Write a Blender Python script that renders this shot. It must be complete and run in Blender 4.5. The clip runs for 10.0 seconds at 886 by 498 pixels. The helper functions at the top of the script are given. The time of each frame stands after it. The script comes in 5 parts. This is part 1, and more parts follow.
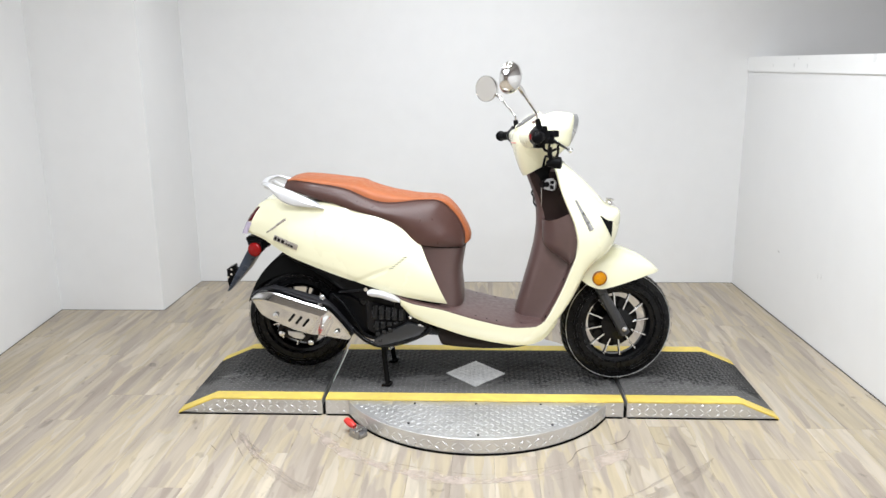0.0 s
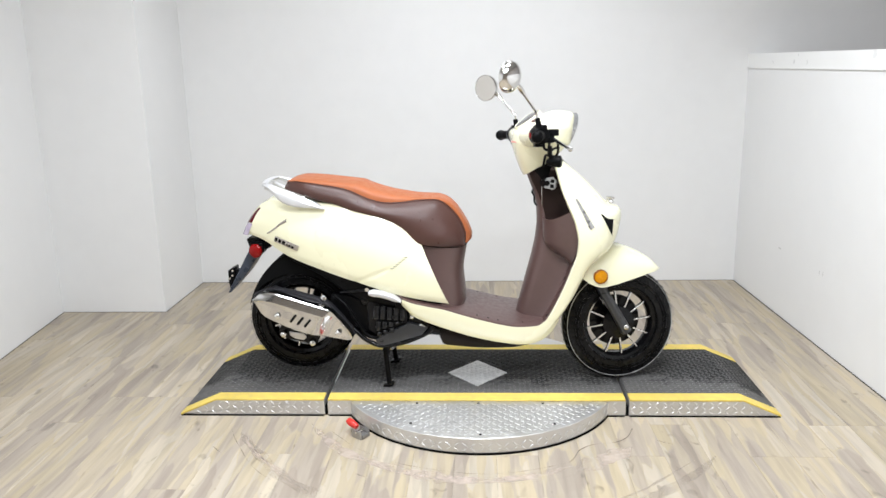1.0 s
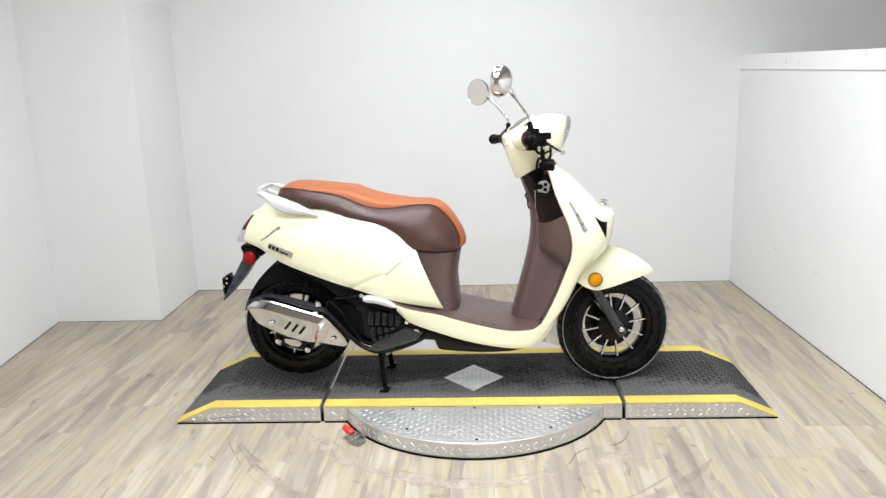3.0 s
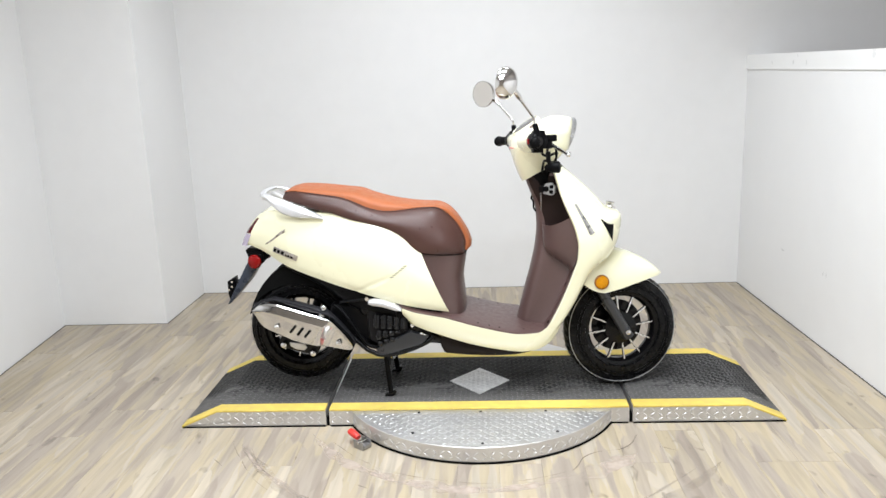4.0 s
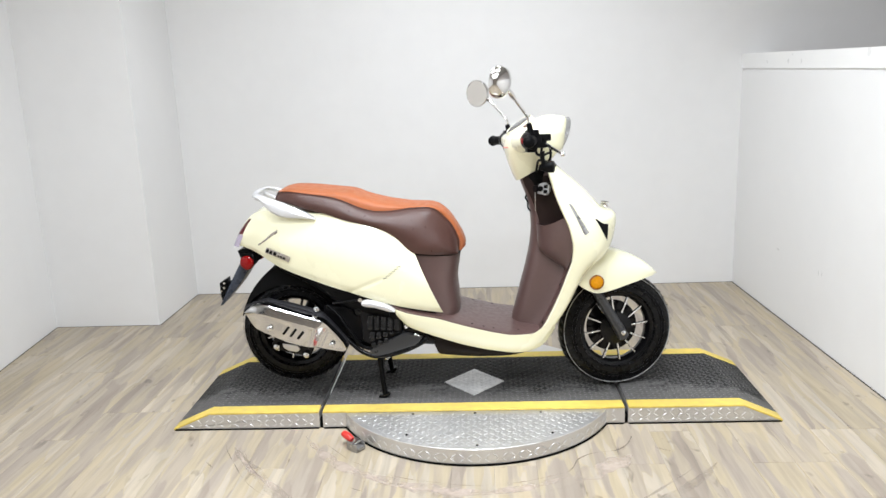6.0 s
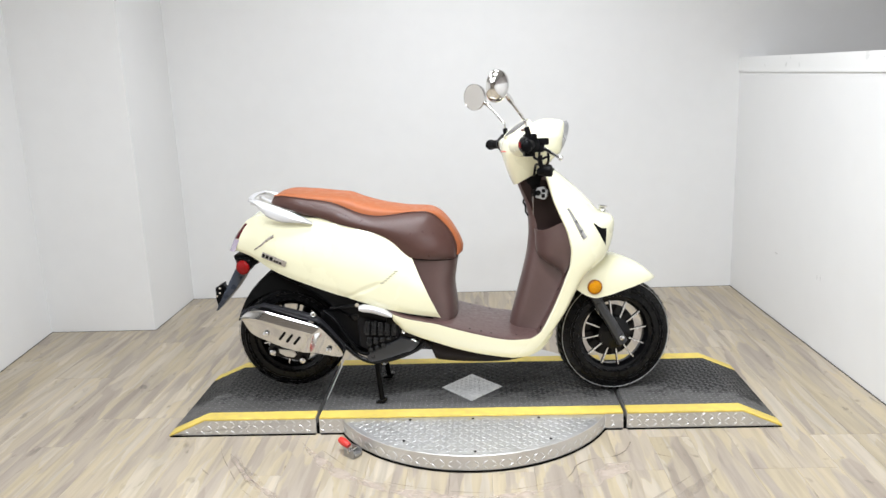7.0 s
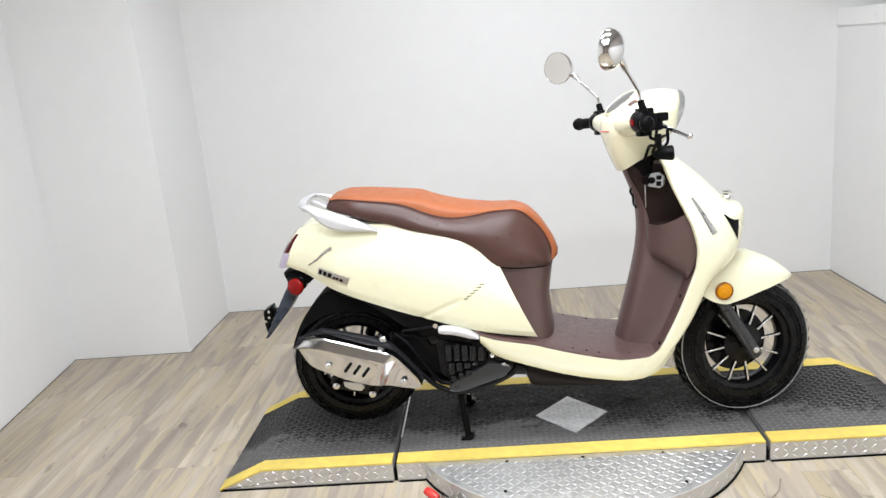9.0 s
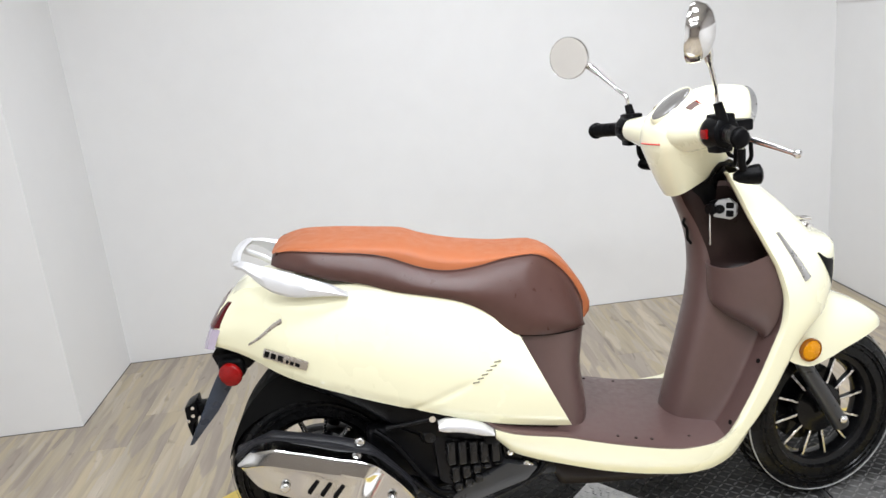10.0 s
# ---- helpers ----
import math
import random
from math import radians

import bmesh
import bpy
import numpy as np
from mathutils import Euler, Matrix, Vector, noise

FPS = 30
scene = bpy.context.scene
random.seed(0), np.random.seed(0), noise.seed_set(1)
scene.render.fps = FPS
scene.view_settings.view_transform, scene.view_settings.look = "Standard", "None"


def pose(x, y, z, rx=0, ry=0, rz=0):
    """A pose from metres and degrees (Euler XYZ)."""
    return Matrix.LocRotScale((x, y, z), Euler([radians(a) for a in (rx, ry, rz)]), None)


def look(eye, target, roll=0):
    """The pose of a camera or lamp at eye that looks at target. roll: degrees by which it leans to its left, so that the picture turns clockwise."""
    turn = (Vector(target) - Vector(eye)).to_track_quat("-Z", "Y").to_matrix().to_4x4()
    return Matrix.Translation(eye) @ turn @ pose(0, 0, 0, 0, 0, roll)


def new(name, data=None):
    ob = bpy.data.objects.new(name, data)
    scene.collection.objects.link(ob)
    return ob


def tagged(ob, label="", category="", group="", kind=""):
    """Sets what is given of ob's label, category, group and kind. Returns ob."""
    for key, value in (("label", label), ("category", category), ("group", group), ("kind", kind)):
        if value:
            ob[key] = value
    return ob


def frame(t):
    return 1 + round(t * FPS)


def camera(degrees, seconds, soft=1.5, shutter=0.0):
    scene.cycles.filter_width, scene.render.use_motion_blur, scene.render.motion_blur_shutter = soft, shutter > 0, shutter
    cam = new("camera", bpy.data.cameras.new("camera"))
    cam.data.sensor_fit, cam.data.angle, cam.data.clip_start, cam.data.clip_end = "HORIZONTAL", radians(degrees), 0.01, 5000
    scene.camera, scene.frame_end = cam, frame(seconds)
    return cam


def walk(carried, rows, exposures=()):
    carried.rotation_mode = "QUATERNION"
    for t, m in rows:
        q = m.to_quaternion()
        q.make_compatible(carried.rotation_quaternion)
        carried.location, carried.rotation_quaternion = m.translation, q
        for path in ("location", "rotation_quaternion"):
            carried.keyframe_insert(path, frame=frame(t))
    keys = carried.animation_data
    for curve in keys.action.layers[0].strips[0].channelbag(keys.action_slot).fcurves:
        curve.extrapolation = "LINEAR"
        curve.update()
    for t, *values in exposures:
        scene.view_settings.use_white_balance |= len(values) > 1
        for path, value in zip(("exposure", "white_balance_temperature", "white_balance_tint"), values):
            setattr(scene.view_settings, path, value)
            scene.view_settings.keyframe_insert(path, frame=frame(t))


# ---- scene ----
cam = camera(59.7, 10.0)
PATH = [
    (0, (0.027, -2.895, 1.394), (-0.069, -0.952, 0.929), -0.6),
    (0.5, (0.029, -2.891, 1.396), (-0.067, -0.948, 0.929), -1.0),
    (1, (0.03, -2.894, 1.396), (-0.07, -0.952, 0.929), -1.1),
    (1.5, (0.029, -2.896, 1.396), (-0.071, -0.954, 0.925), -1.1),
    (2, (0.033, -2.9, 1.397), (-0.073, -0.96, 0.922), -1.4),
    (2.5, (0.039, -2.905, 1.397), (-0.041, -0.964, 0.925), -1.2),
    (2.7, (0.042, -2.900, 1.397), (-0.053, -0.955, 0.944), -1.8),
    (3.8, (0.047, -2.873, 1.398), (-0.046, -0.931, 0.926), -1.8),
    (4, (0.047, -2.874, 1.402), (-0.063, -0.929, 0.948), -2.1),
    (4.5, (0.042, -2.875, 1.401), (-0.093, -0.928, 0.966), -2.2),
    (5, (0.05, -2.871, 1.4), (-0.042, -0.927, 0.942), -2.3),
    (5.5, (0.043, -2.867, 1.4), (-0.057, -0.923, 0.939), -2.3),
    (5.7, (0.052, -2.862, 1.398), (-0.048, -0.917, 0.942), -2.2),
    (6.8, (0.057, -2.833, 1.398), (-0.043, -0.887, 0.946), -2.2),
    (7, (0.053, -2.833, 1.399), (-0.039, -0.886, 0.953), -2.2),
    (7.5, (0.053, -2.813, 1.397), (-0.042, -0.87, 0.934), -2.3),
    (8, (0.031, -2.769, 1.398), (-0.021, -0.827, 0.919), -1.8),
    (8.2, (-0.004, -2.723, 1.390), (-0.025, -0.780, 0.910), -1.6),
    (8.5, (-0.088, -2.636, 1.383), (-0.057, -0.704, 0.866), -2.9),
    (8.7, (-0.141, -2.526, 1.377), (-0.129, -0.594, 0.860), -3.9),
    (9, (-0.218, -2.309, 1.373), (-0.355, -0.374, 0.887), -5.3),
    (9.2, (-0.265, -2.156, 1.398), (-0.464, -0.223, 0.931), -5.6),
    (9.5, (-0.364, -1.932, 1.393), (-0.465, 0.009, 0.92), -5.6),
    (9.7, (-0.419, -1.778, 1.396), (-0.379, 0.158, 0.899), -5.6),
    (10, (-0.458, -1.568, 1.401), (-0.357, 0.353, 0.854), -6.0),
]
walk(cam, [(t, look(eye, target, roll)) for t, eye, target, roll in PATH], [(0.0, -0.1, 6350, 11), (2.7, -0.08, 6360, 11), (5.5, -0.1, 6370, 11), (8.3, -0.13, 6390, 11), (9.3, -0.12, 6370, 12), (10.0, -0.15, 6370, 12)])

# ---- world, lamps ----
world = bpy.data.worlds.new("world")
scene.world = world
world.use_nodes = True
world.node_tree.nodes["Background"].inputs[0].default_value = (0.9, 0.95, 1.0, 1)
world.node_tree.nodes["Background"].inputs[1].default_value = 0.05

CEIL = 2.75
# the weak row at y 0.95 is an added fill to brighten the back wall
LAMPS = [(x, y, w) for y, w in ((-2.4, 30), (-1.35, 29), (-0.25, 26), (0.95, 4.5)) for x in (-0.42, 0.42)]


def ceiling_lamp(x, y, watts):
    data = bpy.data.lights.new("tube_light", "AREA")
    data.shape, data.size, data.size_y, data.energy, data.color = "RECTANGLE", 0.5, 0.3, watts, (0.93, 0.965, 1.0)
    lamp = new("tube_light", data)
    lamp.matrix_world = pose(x, y, CEIL - 0.075)
    return lamp


for lx, ly, lw in LAMPS:
    ceiling_lamp(lx, ly, lw)


# ---- materials ----
def material(name, colour, rough=0.5, metal=0.0, coat=0.0, grain=0.0, grain_size=40.0, bump=0.0, bump_size=200.0, stretch=(1, 1, 1), emit=0.0, spread=0.25, spec=0.5):
    """Principled surface with a broad and a fine variation of colour and roughness, and a fine relief."""
    m = bpy.data.materials.new(name)
    m.use_nodes = True
    nt = m.node_tree
    p = nt.nodes["Principled BSDF"]
    p.inputs["Base Color"].default_value = (*colour, 1)
    p.inputs["Roughness"].default_value = rough
    p.inputs["Metallic"].default_value = metal
    p.inputs["Coat Weight"].default_value = coat
    p.inputs["Specular IOR Level"].default_value = spec
    p.inputs["Coat Roughness"].default_value = 0.06
    if emit:
        p.inputs["Emission Color"].default_value = (*colour, 1)
        p.inputs["Emission Strength"].default_value = emit
    coord = nt.nodes.new("ShaderNodeTexCoord")
    mapping = nt.nodes.new("ShaderNodeMapping")
    mapping.inputs["Scale"].default_value = stretch
    nt.links.new(coord.outputs["Object"], mapping.inputs["Vector"])
    if grain:
        broad = nt.nodes.new("ShaderNodeTexNoise")
        broad.inputs["Scale"].default_value, broad.inputs["Detail"].default_value = grain_size * 0.12, 3
        fine = nt.nodes.new("ShaderNodeTexNoise")
        fine.inputs["Scale"].default_value, fine.inputs["Detail"].default_value = grain_size, 5
        both = nt.nodes.new("ShaderNodeMath")
        both.operation = "ADD"
        for i, n in enumerate((broad, fine)):
            nt.links.new(mapping.outputs[0], n.inputs["Vector"])
            nt.links.new(n.outputs["Fac"], both.inputs[i])
        ramp = nt.nodes.new("ShaderNodeMapRange")
        ramp.inputs["From Min"].default_value, ramp.inputs["From Max"].default_value = 0.6, 1.4
        ramp.inputs["To Min"].default_value, ramp.inputs["To Max"].default_value = 1 - grain, 1 + grain
        nt.links.new(both.outputs[0], ramp.inputs["Value"])
        tint = nt.nodes.new("ShaderNodeVectorMath")
        tint.operation = "SCALE"
        tint.inputs[0].default_value = colour
        nt.links.new(ramp.outputs[0], tint.inputs["Scale"])
        nt.links.new(tint.outputs[0], p.inputs["Base Color"])
        r2 = nt.nodes.new("ShaderNodeMapRange")
        r2.inputs["From Min"].default_value, r2.inputs["From Max"].default_value = 0.3, 0.7
        r2.inputs["To Min"].default_value, r2.inputs["To Max"].default_value = max(0.02, rough * (1 - spread)), min(1, rough * (1 + spread))
        nt.links.new(fine.outputs["Fac"], r2.inputs["Value"])
        nt.links.new(r2.outputs[0], p.inputs["Roughness"])
    if bump:
        n = nt.nodes.new("ShaderNodeTexNoise")
        n.inputs["Scale"].default_value, n.inputs["Detail"].default_value = bump_size, 4
        nt.links.new(mapping.outputs[0], n.inputs["Vector"])
        b = nt.nodes.new("ShaderNodeBump")
        b.inputs["Strength"].default_value, b.inputs["Distance"].default_value = bump, 0.002
        nt.links.new(n.outputs["Fac"], b.inputs["Height"])
        nt.links.new(b.outputs[0], p.inputs["Normal"])
    return m


def plank_material():
    """Limed oak vinyl: short strips of beige, straw and grey with crisp wavy edges, another cut of the print for every board."""
    m = material("limed_oak_vinyl", (0.42, 0.34, 0.25), rough=0.42, spec=0.35)
    nt = m.node_tree
    p = nt.nodes["Principled BSDF"]
    link = nt.links.new
    coord = nt.nodes.new("ShaderNodeTexCoord")
    info = nt.nodes.new("ShaderNodeObjectInfo")
    times = nt.nodes.new("ShaderNodeMath")
    times.operation, times.inputs[1].default_value = "MULTIPLY", 37.0
    link(info.outputs["Random"], times.inputs[0])
    spread = nt.nodes.new("ShaderNodeCombineXYZ")
    for i in range(3):
        link(times.outputs[0], spread.inputs[i])
    shift = nt.nodes.new("ShaderNodeVectorMath")
    shift.operation = "ADD"
    link(coord.outputs["Object"], shift.inputs[0])
    link(spread.outputs[0], shift.inputs[1])

    def scaled(vector, stretch):
        mp = nt.nodes.new("ShaderNodeMapping")
        mp.inputs["Scale"].default_value = stretch
        link(vector, mp.inputs["Vector"])
        return mp.outputs[0]

    def grain_noise(vector, scale, stretch, detail, distortion=0.0):
        n = nt.nodes.new("ShaderNodeTexNoise")
        n.inputs["Scale"].default_value, n.inputs["Detail"].default_value = scale, detail
        n.inputs["Distortion"].default_value = distortion
        link(scaled(vector, stretch), n.inputs["Vector"])
        return n

    # wavy edges of the strips
    wave = grain_noise(shift.outputs[0], 7.0, (2.0, 0.7, 1), 3)
    centred = nt.nodes.new("ShaderNodeVectorMath")
    centred.operation = "MULTIPLY_ADD"
    centred.inputs[1].default_value, centred.inputs[2].default_value = (0.034, 0.26, 0), (-0.017, -0.13, 0)
    link(wave.outputs["Color"], centred.inputs[0])
    bent = nt.nodes.new("ShaderNodeVectorMath")
    bent.operation = "ADD"
    link(shift.outputs[0], bent.inputs[0])
    link(centred.outputs[0], bent.inputs[1])

    def strips(stretch):
        v = nt.nodes.new("ShaderNodeTexVoronoi")
        v.voronoi_dimensions, v.feature = "2D", "SMOOTH_F1"
        v.inputs["Scale"].default_value, v.inputs["Smoothness"].default_value = 1.0, 0.14
        link(scaled(bent.outputs[0], stretch), v.inputs["Vector"])
        sep = nt.nodes.new("ShaderNodeSeparateColor")
        link(v.outputs["Color"], sep.inputs[0])
        return sep.outputs[0]

    def mixed(a, b, fac):
        n = nt.nodes.new("ShaderNodeMix")
        n.inputs["Factor"].default_value = fac
        link(a, n.inputs[2])
        link(b, n.inputs[3])
        return n.outputs[0]

    tone = mixed(mixed(strips((17.0, 2.1, 1)), strips((30.0, 3.4, 1)), 0.5), grain_noise(shift.outputs[0], 2.6, (5, 0.8, 1), 4, 0.4).outputs["Fac"], 0.22)
    ramp = nt.nodes.new("ShaderNodeValToRGB")
    stops = ((0.14, (0.292, 0.246, 0.200)), (0.34, (0.350, 0.302, 0.250)), (0.46, (0.392, 0.335, 0.258)), (0.58, (0.438, 0.368, 0.252)), (0.70, (0.425, 0.375, 0.305)), (0.86, (0.505, 0.440, 0.340)))
    ramp.color_ramp.elements[0].position, ramp.color_ramp.elements[1].position = stops[0][0], stops[-1][0]
    ramp.color_ramp.elements[0].color, ramp.color_ramp.elements[1].color = (*stops[0][1], 1), (*stops[-1][1], 1)
    for at, colour in stops[1:-1]:
        ramp.color_ramp.elements.new(at).color = (*colour, 1)
    link(tone, ramp.inputs["Fac"])
    # fine dark grain along the board and small knots
    fine = grain_noise(shift.outputs[0], 5.0, (9.0, 0.5, 1), 5, 0.3)
    rub = nt.nodes.new("ShaderNodeMapRange")
    rub.inputs["From Min"].default_value, rub.inputs["From Max"].default_value = 0.42, 0.72
    rub.inputs["To Min"].default_value, rub.inputs["To Max"].default_value = 1.05, 0.84
    link(fine.outputs["Fac"], rub.inputs["Value"])
    knots = nt.nodes.new("ShaderNodeMapRange")
    knots.inputs["From Min"].default_value, knots.inputs["From Max"].default_value = 0.66, 0.76
    knots.inputs["To Min"].default_value, knots.inputs["To Max"].default_value = 1.0, 0.62
    link(grain_noise(shift.outputs[0], 9.0, (2.2, 1.0, 1), 2, 0.6).outputs["Fac"], knots.inputs["Value"])
    board = nt.nodes.new("ShaderNodeMapRange")
    board.inputs["To Min"].default_value, board.inputs["To Max"].default_value = 0.93, 1.07
    link(info.outputs["Random"], board.inputs["Value"])
    product = rub.outputs[0]
    for other in (knots, board):
        n = nt.nodes.new("ShaderNodeMath")
        n.operation = "MULTIPLY"
        link(product, n.inputs[0])
        link(other.outputs[0], n.inputs[1])
        product = n.outputs[0]
    scale = nt.nodes.new("ShaderNodeVectorMath")
    scale.operation = "SCALE"
    link(ramp.outputs["Color"], scale.inputs[0])
    link(product, scale.inputs["Scale"])
    link(scale.outputs[0], p.inputs["Base Color"])
    b = nt.nodes.new("ShaderNodeBump")
    b.inputs["Strength"].default_value, b.inputs["Distance"].default_value = 0.25, 0.001
    link(grain_noise(shift.outputs[0], 30.0, (6, 0.5, 1), 4, 0.3).outputs["Fac"], b.inputs["Height"])
    link(b.outputs[0], p.inputs["Normal"])
    return m


def mat_material(name, new_tone, worn_tone, rough):
    """Rubber that is walked grey towards the front edge of the ramp, in uneven patches."""
    m = material(name, new_tone, rough=rough, grain=0.3, grain_size=22, bump=0.15, bump_size=400, spec=0.2)
    nt = m.node_tree
    p = nt.nodes["Principled BSDF"]
    old = p.inputs["Base Color"].links[0].from_socket
    coord = nt.nodes.new("ShaderNodeTexCoord")
    sep = nt.nodes.new("ShaderNodeSeparateXYZ")
    nt.links.new(coord.outputs["Object"], sep.inputs[0])
    total = sep.outputs[1]
    for size, reach in ((5.0, 0.30), (38.0, 0.20)):
        n = nt.nodes.new("ShaderNodeTexNoise")
        n.inputs["Scale"].default_value, n.inputs["Detail"].default_value = size, 4
        nt.links.new(coord.outputs["Object"], n.inputs["Vector"])
        add = nt.nodes.new("ShaderNodeMath")
        add.operation, add.inputs[1].default_value = "MULTIPLY_ADD", reach
        nt.links.new(n.outputs["Fac"], add.inputs[0])
        nt.links.new(total, add.inputs[2])
        total = add.outputs[0]
    edge = nt.nodes.new("ShaderNodeMapRange")
    edge.interpolation_type = "SMOOTHSTEP"
    edge.inputs["From Min"].default_value, edge.inputs["From Max"].default_value = 0.10, 0.19
    edge.inputs["To Min"].default_value, edge.inputs["To Max"].default_value = 0.9, 0.0
    nt.links.new(total, edge.inputs["Value"])
    mix = nt.nodes.new("ShaderNodeMix")
    mix.data_type = "RGBA"
    nt.links.new(edge.outputs[0], mix.inputs["Factor"])
    nt.links.new(old, mix.inputs[6])
    mix.inputs[7].default_value = (*worn_tone, 1)
    nt.links.new(mix.outputs[2], p.inputs["Base Color"])
    return m


def rubbed_material(name, colour, strength, size):
    """A thin patchy film of wear on the boards."""
    m = material(name, colour, rough=0.65, grain=0.2, grain_size=50)
    nt = m.node_tree
    coord = nt.nodes.new("ShaderNodeTexCoord")
    n = nt.nodes.new("ShaderNodeTexNoise")
    n.inputs["Scale"].default_value, n.inputs["Detail"].default_value = size, 5
    nt.links.new(coord.outputs["Object"], n.inputs["Vector"])
    r = nt.nodes.new("ShaderNodeMapRange")
    r.inputs["From Min"].default_value, r.inputs["From Max"].default_value = 0.36, 0.62
    r.inputs["To Max"].default_value = strength
    nt.links.new(n.outputs["Fac"], r.inputs["Value"])
    nt.links.new(r.outputs[0], nt.nodes["Principled BSDF"].inputs["Alpha"])
    return m


M_WALL = material("white_wall_paint", (0.78, 0.78, 0.775), rough=0.6, grain=0.025, grain_size=9, bump=0.06, bump_size=260)
M_BACKWALL = material("taupe_showroom_wall", (0.27, 0.235, 0.20), rough=0.7, grain=0.15, grain_size=4)
M_CEIL = material("white_ceiling_board", (0.62, 0.62, 0.61), rough=0.9, grain=0.03, grain_size=20, bump=0.1)
M_TRIM = material("white_trim_paint", (0.82, 0.82, 0.81), rough=0.35, grain=0.02, grain_size=12)
M_PLANK = plank_material()
M_SUB = material("dark_subfloor", (0.05, 0.045, 0.04), rough=0.9, grain=0.2)
M_SCUFF = rubbed_material("grey_brown_scuff", (0.22, 0.165, 0.125), 0.62, 14)
M_WEAR = rubbed_material("pale_pinkish_wear", (0.56, 0.47, 0.40), 0.62, 11)
M_TAUPEWEAR = rubbed_material("taupe_wear", (0.34, 0.285, 0.235), 0.34, 9)
M_FARWALL = material("greige_wall_paint", (0.62, 0.585, 0.56), rough=0.6, grain=0.03, grain_size=9)
M_WALLSCUFF = material("faint_wall_scuff", (0.58, 0.58, 0.57), rough=0.7, grain=0.2, grain_size=60)
M_ALU = material("aluminium_tread_plate", (0.66, 0.655, 0.65), rough=0.44, metal=0.82, grain=0.06, grain_size=30, bump=0.08, bump_size=300)
M_ALU_TREAD = material("worn_aluminium_tread", (0.72, 0.72, 0.725), rough=0.44, metal=0.8, grain=0.08, grain_size=80)
M_MATTREAD = mat_material("worn_mat_tread", (0.105, 0.103, 0.100), (0.150, 0.147, 0.143), 0.33)
M_MAT = mat_material("charcoal_rubber_mat", (0.018, 0.0178, 0.0175), (0.112, 0.109, 0.106), 0.62)
M_YELLOW = material("yellow_safety_stripe", (0.70, 0.535, 0.115), rough=0.55, grain=0.20, grain_size=30, bump=0.2, bump_size=150)
M_GAP = material("black_gap_rubber", (0.006, 0.006, 0.006), rough=0.7, grain=0.2, spec=0.05)
M_CREAM = material("cream_gloss_paint", (0.86, 0.84, 0.605), rough=0.26, coat=0.8, grain=0.006, grain_size=3)
M_BROWN = material("brown_textured_plastic", (0.094, 0.055, 0.050), rough=0.37, grain=0.08, grain_size=60, bump=0.04, bump_size=600, spec=0.60)
M_BELLY = material("blackish_brown_plastic", (0.014, 0.010, 0.009), rough=0.45, grain=0.15, grain_size=50, spec=0.15)
M_RECESS = material("darker_brown_plastic", (0.022, 0.013, 0.0115), rough=0.35, grain=0.12, grain_size=60, spec=0.15)
M_LINE = material("white_sidewall_line", (0.42, 0.42, 0.41), rough=0.4, grain=0.45, grain_size=40)
M_SEAT = material("dark_brown_seat_vinyl", (0.066, 0.031, 0.025), rough=0.36, grain=0.10, grain_size=40, bump=0.22, bump_size=700, spec=0.36)
M_TAN = material("tan_orange_seat_vinyl", (0.35, 0.108, 0.040), rough=0.48, grain=0.07, grain_size=40, bump=0.25, bump_size=700, spec=0.3)
M_TYRE = material("black_tyre_rubber", (0.0045, 0.0045, 0.0048), rough=0.28, grain=0.25, grain_size=40, bump=0.08, bump_size=300, spec=0.16)
# paler than the tyre: glints on the tread edges put into the colour
M_TREADBLOCK = material("glint_grey_tread_rubber", (0.030, 0.030, 0.030), rough=0.5, grain=0.35, grain_size=60)
M_RIM = material("black_rim_paint", (0.004, 0.004, 0.0045), rough=0.22, coat=0.12, grain=0.1, spec=0.15)
M_BLACK = material("black_plastic", (0.003, 0.003, 0.0034), rough=0.34, grain=0.2, grain_size=50, bump=0.1, bump_size=500, spec=0.08)
M_FRAME = material("black_painted_steel", (0.0045, 0.0045, 0.005), rough=0.24, coat=0.05, grain=0.2, grain_size=50, spec=0.2)
M_ENGINE = material("dark_cast_engine", (0.006, 0.006, 0.007), rough=0.38, metal=0.15, grain=0.3, grain_size=60, bump=0.3, bump_size=300, spec=0.2)
M_FORK = material("dark_grey_fork_paint", (0.026, 0.027, 0.029), rough=0.36, grain=0.12, grain_size=50)
M_CHROME = material("polished_chrome", (0.72, 0.71, 0.70), rough=0.10, metal=1.0, grain=0.03, grain_size=12)
M_SHIELD = material("satin_chrome_shield", (0.64, 0.637, 0.63), rough=0.13, metal=1.0, grain=0.10, grain_size=9, bump=0.05, bump_size=30)
M_STEEL = material("bright_bolt_steel", (0.72, 0.72, 0.72), rough=0.2, metal=1.0, grain=0.08, grain_size=90)
M_SPOKE = material("machined_spoke_edge", (0.76, 0.76, 0.76), rough=0.25, metal=1.0, grain=0.05, grain_size=90)
M_SILVER = material("silver_painted_rail", (0.64, 0.64, 0.65), rough=0.42, metal=0.5, coat=0.1, grain=0.03, grain_size=20)
M_MIRROR = material("mirror_glass", (0.70, 0.67, 0.63), rough=0.015, metal=1.0)
M_AMBER = material("amber_lens", (0.66, 0.27, 0.002), rough=0.25, coat=0.0, grain=0.22, grain_size=160, bump=0.2, bump_size=300, spec=0.25)
M_DARKAMBER = material("dark_amber_rim", (0.30, 0.095, 0.002), rough=0.3, grain=0.1, spec=0.3)
M_RED = material("red_lens", (0.22, 0.003, 0.003), rough=0.22, coat=0.0, grain=0.25, grain_size=160, bump=0.2, bump_size=300, spec=0.25)
